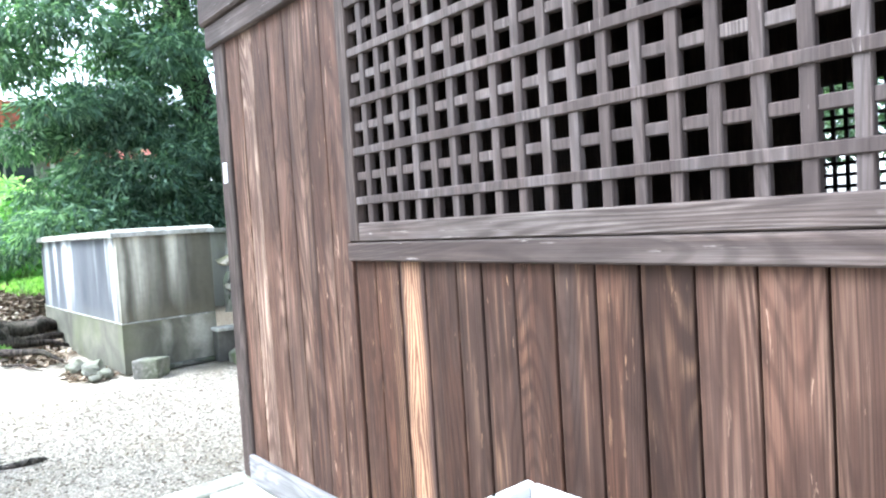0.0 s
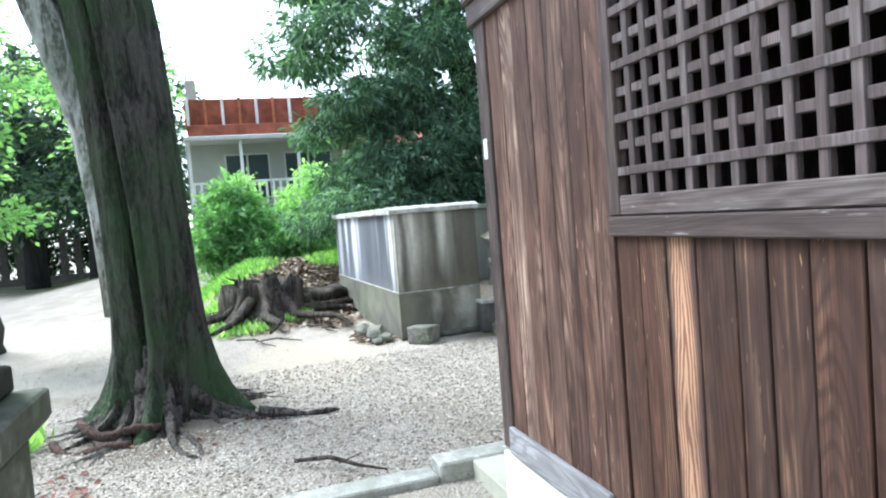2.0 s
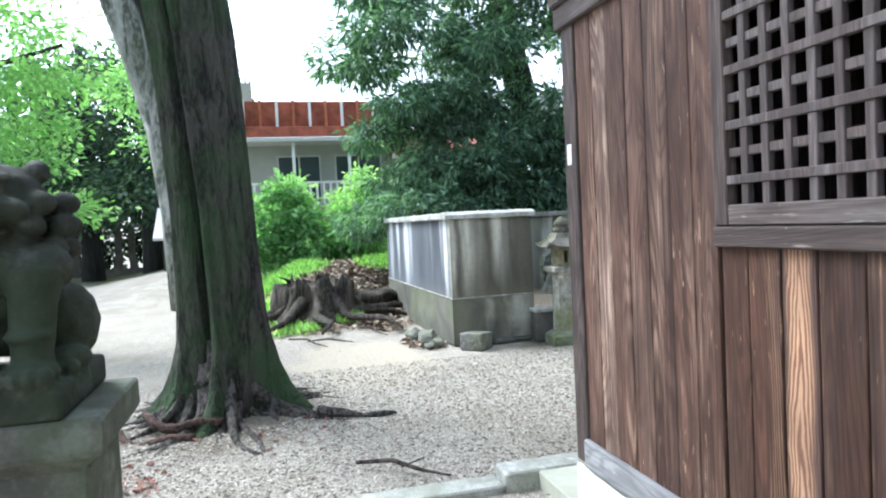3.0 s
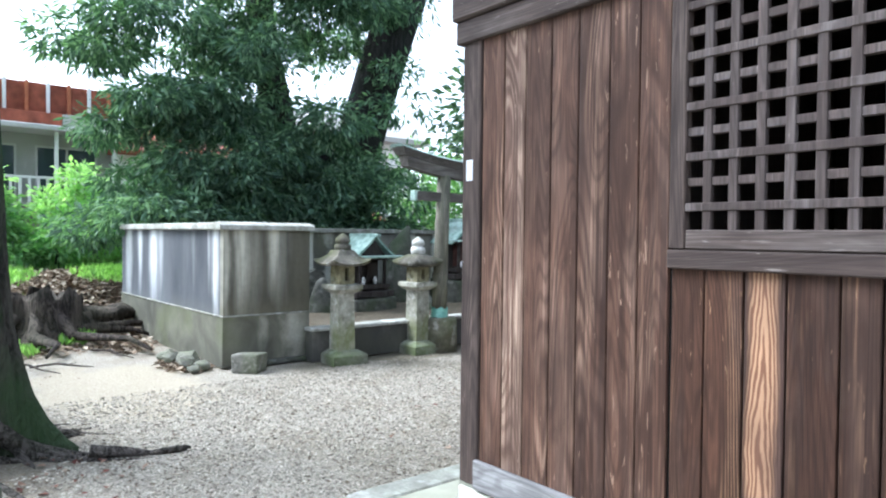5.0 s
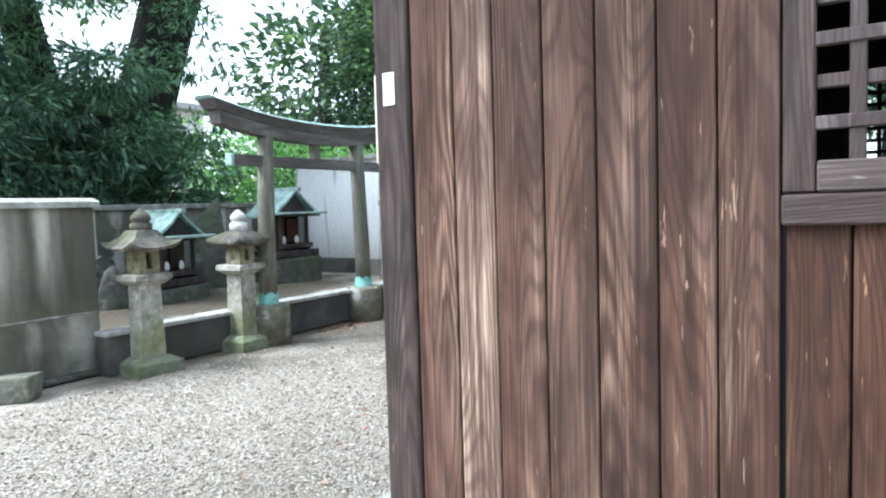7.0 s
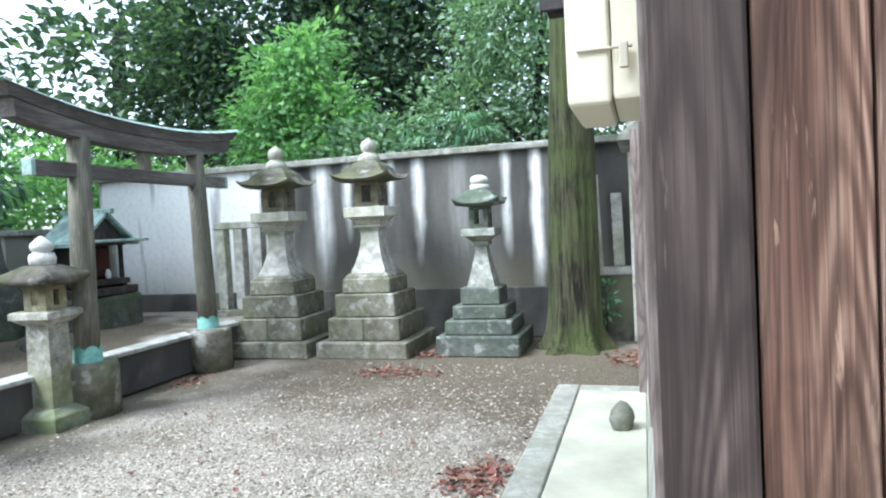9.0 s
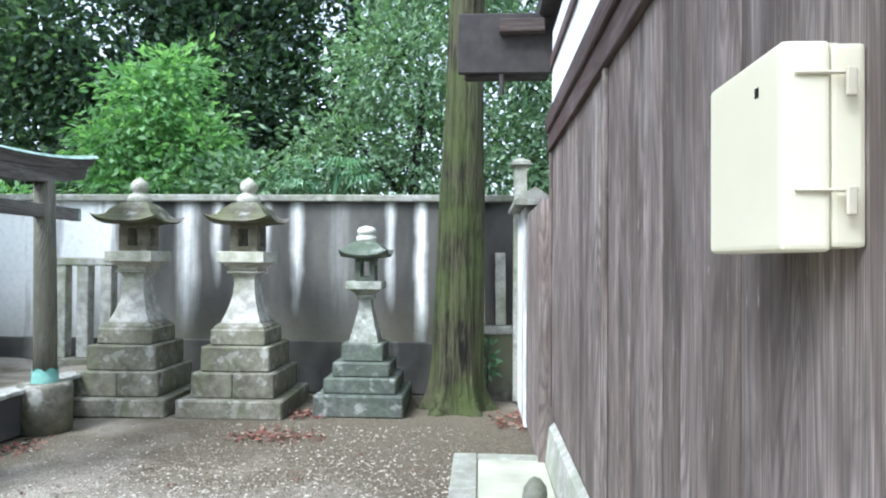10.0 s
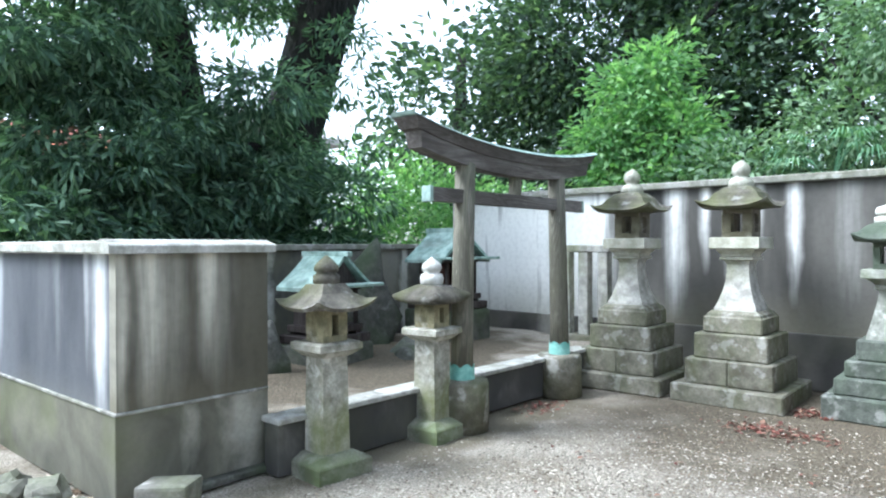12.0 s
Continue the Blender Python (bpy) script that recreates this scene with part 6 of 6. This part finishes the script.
scatter("grass", [(-10.6, 1.6, 0.9, 1.2, 0.35), (-10.9, -1.3, 1.0, 1.0, 0.25), (-8.6, -1.3, 0.8, 0.9, 0.08), (-7.3, -1.1, 0.6, 0.6, 0.03), (-7.35, -0.25, 0.2, 0.25, 0.02), (-2.6, -2.9, 0.5, 0.25, 0.02), (-14, 1, 2.5, 4, 0.19)], 15000, 0.12, GRASS, 51, "bright green weeds and grass round the stump", "grass", "stuff", False, 0.2)
scatter("leaf_litter", [(-9.2, 0.2, 1.6, 1.2, 0.5), (-7.4, 0.25, 1.0, 0.35, 0.14), (-5.4, 0.45, 0.5, 0.2, 0.1), (-10.4, 0.6, 1.2, 1.2, 0.2), (-7.9, -0.7, 1.2, 1.1, 0.25), (-5.35, 0.5, 0.35, 0.16, 0.06)], 11000, 0.09, LITTER, 52, "dry brown leaf litter on the mound", "leaf litter")
scatter("fallen_leaves", [(-2.3, 6.0, 0.25, 0.2, 0.1), (-2.35, 5.15, 0.5, 0.25, 0.2), (-0.15, 5.9, 0.3, 0.4, 0.2), (-0.97, 2.6, 0.22, 0.3, 0.22), (-4.4, 4.55, 0.2, 0.4, 0.08), (-1.5, -2.3, 0.45, 0.2, 0.06), (-2.0, 3.0, 2.2, 3.0, 0.06), (-2.2, -1.4, 0.6, 0.7, 0.04)], 1100, 0.055, FALLEN, 53, "red-brown fallen leaves in small drifts", "leaves")

scatter("needles", [(-2.2, 0.6, 2.2, 3.2, 0.7), (-2.2, 4.6, 2.4, 1.4, 0.3), (-6.5, -2.2, 2.6, 1.8, 0.35)], 5500, 0.03, LITTER, 54, "dry brown needles and bits strewn over the gravel", "litter", "stuff", True, 0.1)

# gravel chips lying on the yard near the path
rng_c = np.random.default_rng(61)
n = 42000
px, py = rng_c.uniform(-4.3, -0.66, n), rng_c.uniform(-2.8, 5.6, n)
m = (np.hypot(px + 3.0, py + 1.8) > 0.75) & ~((px < -3.0) & (py > 5.0)) & (rng_c.uniform(0, 1, n) < np.clip(1.25 - np.clip((py - 1.8) / 2.6, 0, 1.1) - np.clip((-3.3 - px) / 1.4, 0, 1), 0.05, 1))
px, py = px[m], py[m]
n = len(px)
octa = np.array([(1, 0, 0), (0, 1, 0), (-1, 0, 0), (0, -1, 0), (0.1, 0.1, 1), (0, 0, -1)], float)
sz = rng_c.uniform(0.006, 0.015, (n, 1, 1)) * np.stack([rng_c.uniform(0.9, 1.6, n), rng_c.uniform(0.5, 0.9, n), rng_c.uniform(0.35, 0.6, n)], 1)[:, None]
v = octa[None] * sz + rng_c.normal(0, 0.0012, (n, 6, 3))
a = rng_c.uniform(0, 2 * np.pi, n)
ca, sa = np.cos(a)[:, None], np.sin(a)[:, None]
v = np.stack([v[..., 0] * ca - v[..., 1] * sa, v[..., 0] * sa + v[..., 1] * ca, v[..., 2]], -1)
v += np.stack([px, py, np.array([ground_height(x, y) + 0.004 for x, y in zip(px, py)])], 1)[:, None]
i = np.arange(n)[:, None] * 6
f = np.concatenate([i + np.array(t)[None] for t in ((0, 1, 4), (1, 2, 4), (2, 3, 4), (3, 0, 4), (1, 0, 5), (2, 1, 5), (3, 2, 5), (0, 3, 5))])
me = bpy.data.meshes.new("gravel")
me.from_pydata(v.reshape(-1, 3).tolist(), [], f.tolist())
me.materials.append(CHIP)
tagged(new("gravel", me), "pale loose gravel chips on the yard", "gravel", "", "stuff")

# dark board fence beyond the mound
bf = structure("far_fence", box(-14.05, -14.0, 1.0, 8.0, 0.5, 1.5), FENCE_DARK, "dark low board fence before the house", "fence")
for i in range(6):
    part("fence_post", box(-13.99, -13.92, 1.1 + i * 1.1, 1.17 + i * 1.1, 0.3, 1.62, 0.004), FENCE_DARK, bf)


def window(parent, x, y0, y1, z0, z1):
    w = part("window", box(x - 0.04, x - 0.02, y0, y1, z0, z1), GLASS, parent)
    for a, b, c, d in ((y0 - 0.05, y1 + 0.05, z1, z1 + 0.05), (y0 - 0.05, y1 + 0.05, z0 - 0.05, z0), (y0 - 0.05, y0, z0, z1), (y1, y1 + 0.05, z0, z1), ((y0 + y1) / 2 - 0.025, (y0 + y1) / 2 + 0.025, z0, z1)):
        part("frame", box(x - 0.03, x + 0.01, a, b, c, d), HOUSE_FRAME, w)


# house with rusty sheet roof, balcony and windows
HXF = -17.0
house = thing("house", HXF, 0.0, 0.0, 0, "two-storey house with rusty red sheet roof and balcony", "house")
part("wall", box(-6.0, 0.0, -2.0, 2.4, 0.3, 3.95), HOUSE_WALL, house)
part("side_wing", box(-6.0, 0.4, 2.41, 6.5, 0.3, 3.6), HOUSE_WHITE, house, "white rendered wing")
part("porch_roof", rough(box(-0.2, 1.0, -2.0, 2.6, 3.93, 4.06, 0.02), 0.01, 3), HOUSE_FRAME, house, "pale corrugated porch roof")
part("parapet", box(-0.5, 0.3, -1.9, 1.2, 4.15, 4.45, 0.01), IRON_RUST, house)
part("parapet", box(-0.5, 0.3, 1.21, 2.6, 4.15, 4.45, 0.01), HOUSE_WALL, house)
part("roof", box(-6.0, -0.2, -1.95, 2.6, 4.45, 5.25), IRON_RUST, house, "rust-red ribbed sheet roof")
for i in range(10):
    part("roof_rib", box(-0.2, -0.12, -1.9 + i * 0.47, -1.82 + i * 0.47, 4.46, 5.28, 0.01), ORANGE_TILE if i % 2 else HOUSE_WHITE, house)
part("wing_roof", prism([(-6.3, 3.55), (0.9, 3.55), (0.9, 3.65), (-2.6, 4.7), (-6.3, 3.65)], 2.3, 6.8), IRON_RUST, house)
part("balcony_rail", box(0.7, 0.76, -1.9, 2.3, 2.78, 2.84), HOUSE_WHITE, house)
for i in range(22):
    part("baluster", box(0.71, 0.75, -1.88 + i * 0.19, -1.82 + i * 0.19, 2.2, 2.78), HOUSE_WHITE, house)
part("balcony_floor", box(0.0, 0.8, -1.95, 2.35, 2.1, 2.2), HOUSE_WALL, house)
for y in (-1.9, -0.55, 1.0, 2.3):
    part("porch_post", box(0.68, 0.76, y - 0.04, y + 0.04, 2.2, 3.93), HOUSE_WHITE, house)
window(house, 0.03, -0.95, 0.2, 2.3, 3.6)
window(house, 0.03, 0.7, 2.0, 2.3, 3.6)
window(house, 0.43, 3.2, 3.9, 2.6, 3.2)
part("chimney", box(-1.6, -1.2, -1.9, -1.6, 5.2, 6.0, 0.01), HOUSE_WALL, house)

house2 = thing("house", -22.0, 13.5, 0.0, 0, "far grey house with pale eaves among the trees", "house")
part("wall", box(-4, 0, -2.5, 2.5, 0, 5.6), HOUSE_WHITE, house2)
part("roof", prism([(-4.6, 5.5), (0.8, 5.5), (0.8, 5.7), (-1.9, 6.9), (-4.6, 5.7)], -3.2, 3.0), HOUSE_WALL, house2)
window(house2, 0.03, -1.2, 0.4, 3.4, 4.6)
shed = thing("house", -19.0, 9.8, 0.0, 0, "low far house with an orange tiled roof", "house")
part("wall", box(-3, 0, -2, 2, 0, 2.0), HOUSE_WHITE, shed)
part("roof", prism([(-3.5, 1.95), (0.6, 1.95), (0.6, 2.05), (-1.4, 2.9), (-3.5, 2.05)], -2.4, 2.4), ORANGE_TILE, shed)

low_shed = thing("shed", -18.0, -3.7, 0.0, 0, "low far shed with a pale sheet roof", "shed")
part("wall", box(-1.6, 0.0, -0.65, 0.6, 0.0, 1.4), FENCE_DARK, low_shed, "dark board wall")
part("roof", prism([(-1.9, 1.5), (0.35, 1.38), (0.35, 1.46), (-0.9, 2.35), (-1.9, 1.6)], -0.85, 0.8), HOUSE_FRAME, low_shed, "pale sheet roof")

# woods beyond the yard on the left, stone pillar fence at their edge
sfence = structure("pillar_fence", box(-27.2, -27.0, -17, -3, 0.0, 0.25), FENCE_STONE, "row of pale stone fence pillars at the wood's edge", "fence")
for i in range(26):
    if i % 7 != 3:
        part("pillar", box(-27.18, -27.02, -16.8 + i * 0.52, -16.55 + i * 0.52, 0.25, 1.9, 0.01), FENCE_STONE, sfence)
part("top_rail", box(-27.16, -27.04, -17, -3, 1.9, 2.05), FENCE_STONE, sfence)
for k, y in enumerate((-16.0, -13.4, -10.8, -8.2, -5.6)):
    tree_with("wood_bush", -28.6, y, [[(0, 0, 0, 0.06), (0, 0, 1.6, 0.03)]], [(0, 0, 1.3, 0.7, 1.5, 1.2, 1500)], 0.3, LEAF_OAK, 170 + k, "dark bush in the undergrowth of the wood", category="bush", group="undergrowth of the wood", per=18, spread=0.3)
rr = random.Random(17)
for k, (x, y, h) in enumerate(((-24.0, -7.6, 8.5), (-25.5, -10.5, 8.0), (-22.5, -5.3, 8.5), (-27.5, -13.6, 8.5), (-28.0, -4.0, 9.0), (-29.5, -8.8, 9.5))):
    lean = rr.uniform(-0.3, 0.3)
    tree_with("wood_tree", x, y, [[(0, 0, -0.2, 0.42), (0, lean * 0.3, 2, 0.32), (0, lean, h * 0.6, 0.24), (0.1, lean * 1.4, h, 0.1)]],
              [(0, lean, h * 0.5, 1.8, 2.0, h * 0.2, 2600), (0.4, lean * 1.2, h * 0.8, 1.8, 2.0, h * 0.22, 1500), (0.8, lean - 0.4, h * 0.33, 1.8, 1.9, 0.9, 1500)], 0.3, LEAF_DARK if k % 2 else LEAF_OAK, 70 + k, "tall dark tree at the wood's edge", width=0.22, per=18, spread=0.4, group="wood's edge trees", droop=0.4)
tree_with("light_tree", -16.0, -3.6, [[(0, 0, 0, 0.14), (0.1, 0.1, 3, 0.1), (0.1, -0.2, 6, 0.05)], [(0.1, 0.1, 2.8, 0.07), (0.1, 0.9, 4.6, 0.04), (0.1, 1.2, 5.6, 0.02)], [(0.1, 0.1, 3.2, 0.06), (0.1, -0.8, 4.8, 0.04)]],
          [(0, 0.7, 5.6, 0.9, 0.9, 1.0, 1500), (0, -0.8, 5.4, 0.9, 0.9, 0.9, 1300), (0.2, 0.1, 4.0, 1.0, 1.2, 0.8, 900), (0, -0.2, 7.0, 1.2, 1.3, 0.7, 900)], 0.17, LEAF_LIME, 81, "slender light green tree", per=14, spread=0.22)
# maple with flat sprays of bright leaves near the statue, leaning trunk
tree_with("maple_tree", -8.2, -5.2, [[(0, 0.5, -0.1, 0.3), (0.1, 0.3, 0.9, 0.24), (0.2, -0.3, 2.2, 0.18), (0.3, -0.8, 4.0, 0.12)], [(0.2, -0.2, 2.0, 0.09), (0.9, 0.6, 2.3, 0.04), (1.4, 1.5, 2.0, 0.02)], [(0.3, -0.6, 3.2, 0.09), (1.0, 0.5, 3.9, 0.04), (1.6, 1.4, 4.0, 0.02)]],
          [(1.0, 0.6, 3.7, 1.0, 1.0, 0.14, 1600), (1.0, 0.3, 4.4, 1.1, 1.2, 0.18, 1500), (1.4, 1.0, 1.9, 0.6, 0.75, 0.09, 800), (1.0, 0.4, 3.1, 0.9, 0.9, 0.14, 1100), (1.0, 0.2, 5.2, 1.2, 1.3, 0.22, 1300), (1.2, 0.8, 2.6, 0.7, 0.5, 0.1, 500)], 0.1, LEAF_LIME, 82, "maple with flat sprays of lime-green leaves", BARK_BIG, 0.28, 18, 0.17, 0.1)

# added trees around and behind, out of the walk's sight, that close the place
for k, (x, y) in enumerate(((7.5, -8.0), (0.5, -9.5), (-6.0, -10.5), (10.0, 1.0), (8.5, 9.0), (-13.0, 13.5))):
    tree_with("screen_tree", x, y, [[(0, 0, -0.1, 0.3), (0, 0, 3, 0.24), (0.2, 0, 7, 0.12)]],
              [(0, 0, 5.2, 2.4, 2.4, 2.4, 2400), (0, 0, 2.4, 1.9, 1.9, 1.2, 1000)], 0.32, LEAF_OAK, 90 + k, "added unseen dark tree closing off the shrine yard", width=0.28, per=16, spread=0.4, group="trees round the yard")
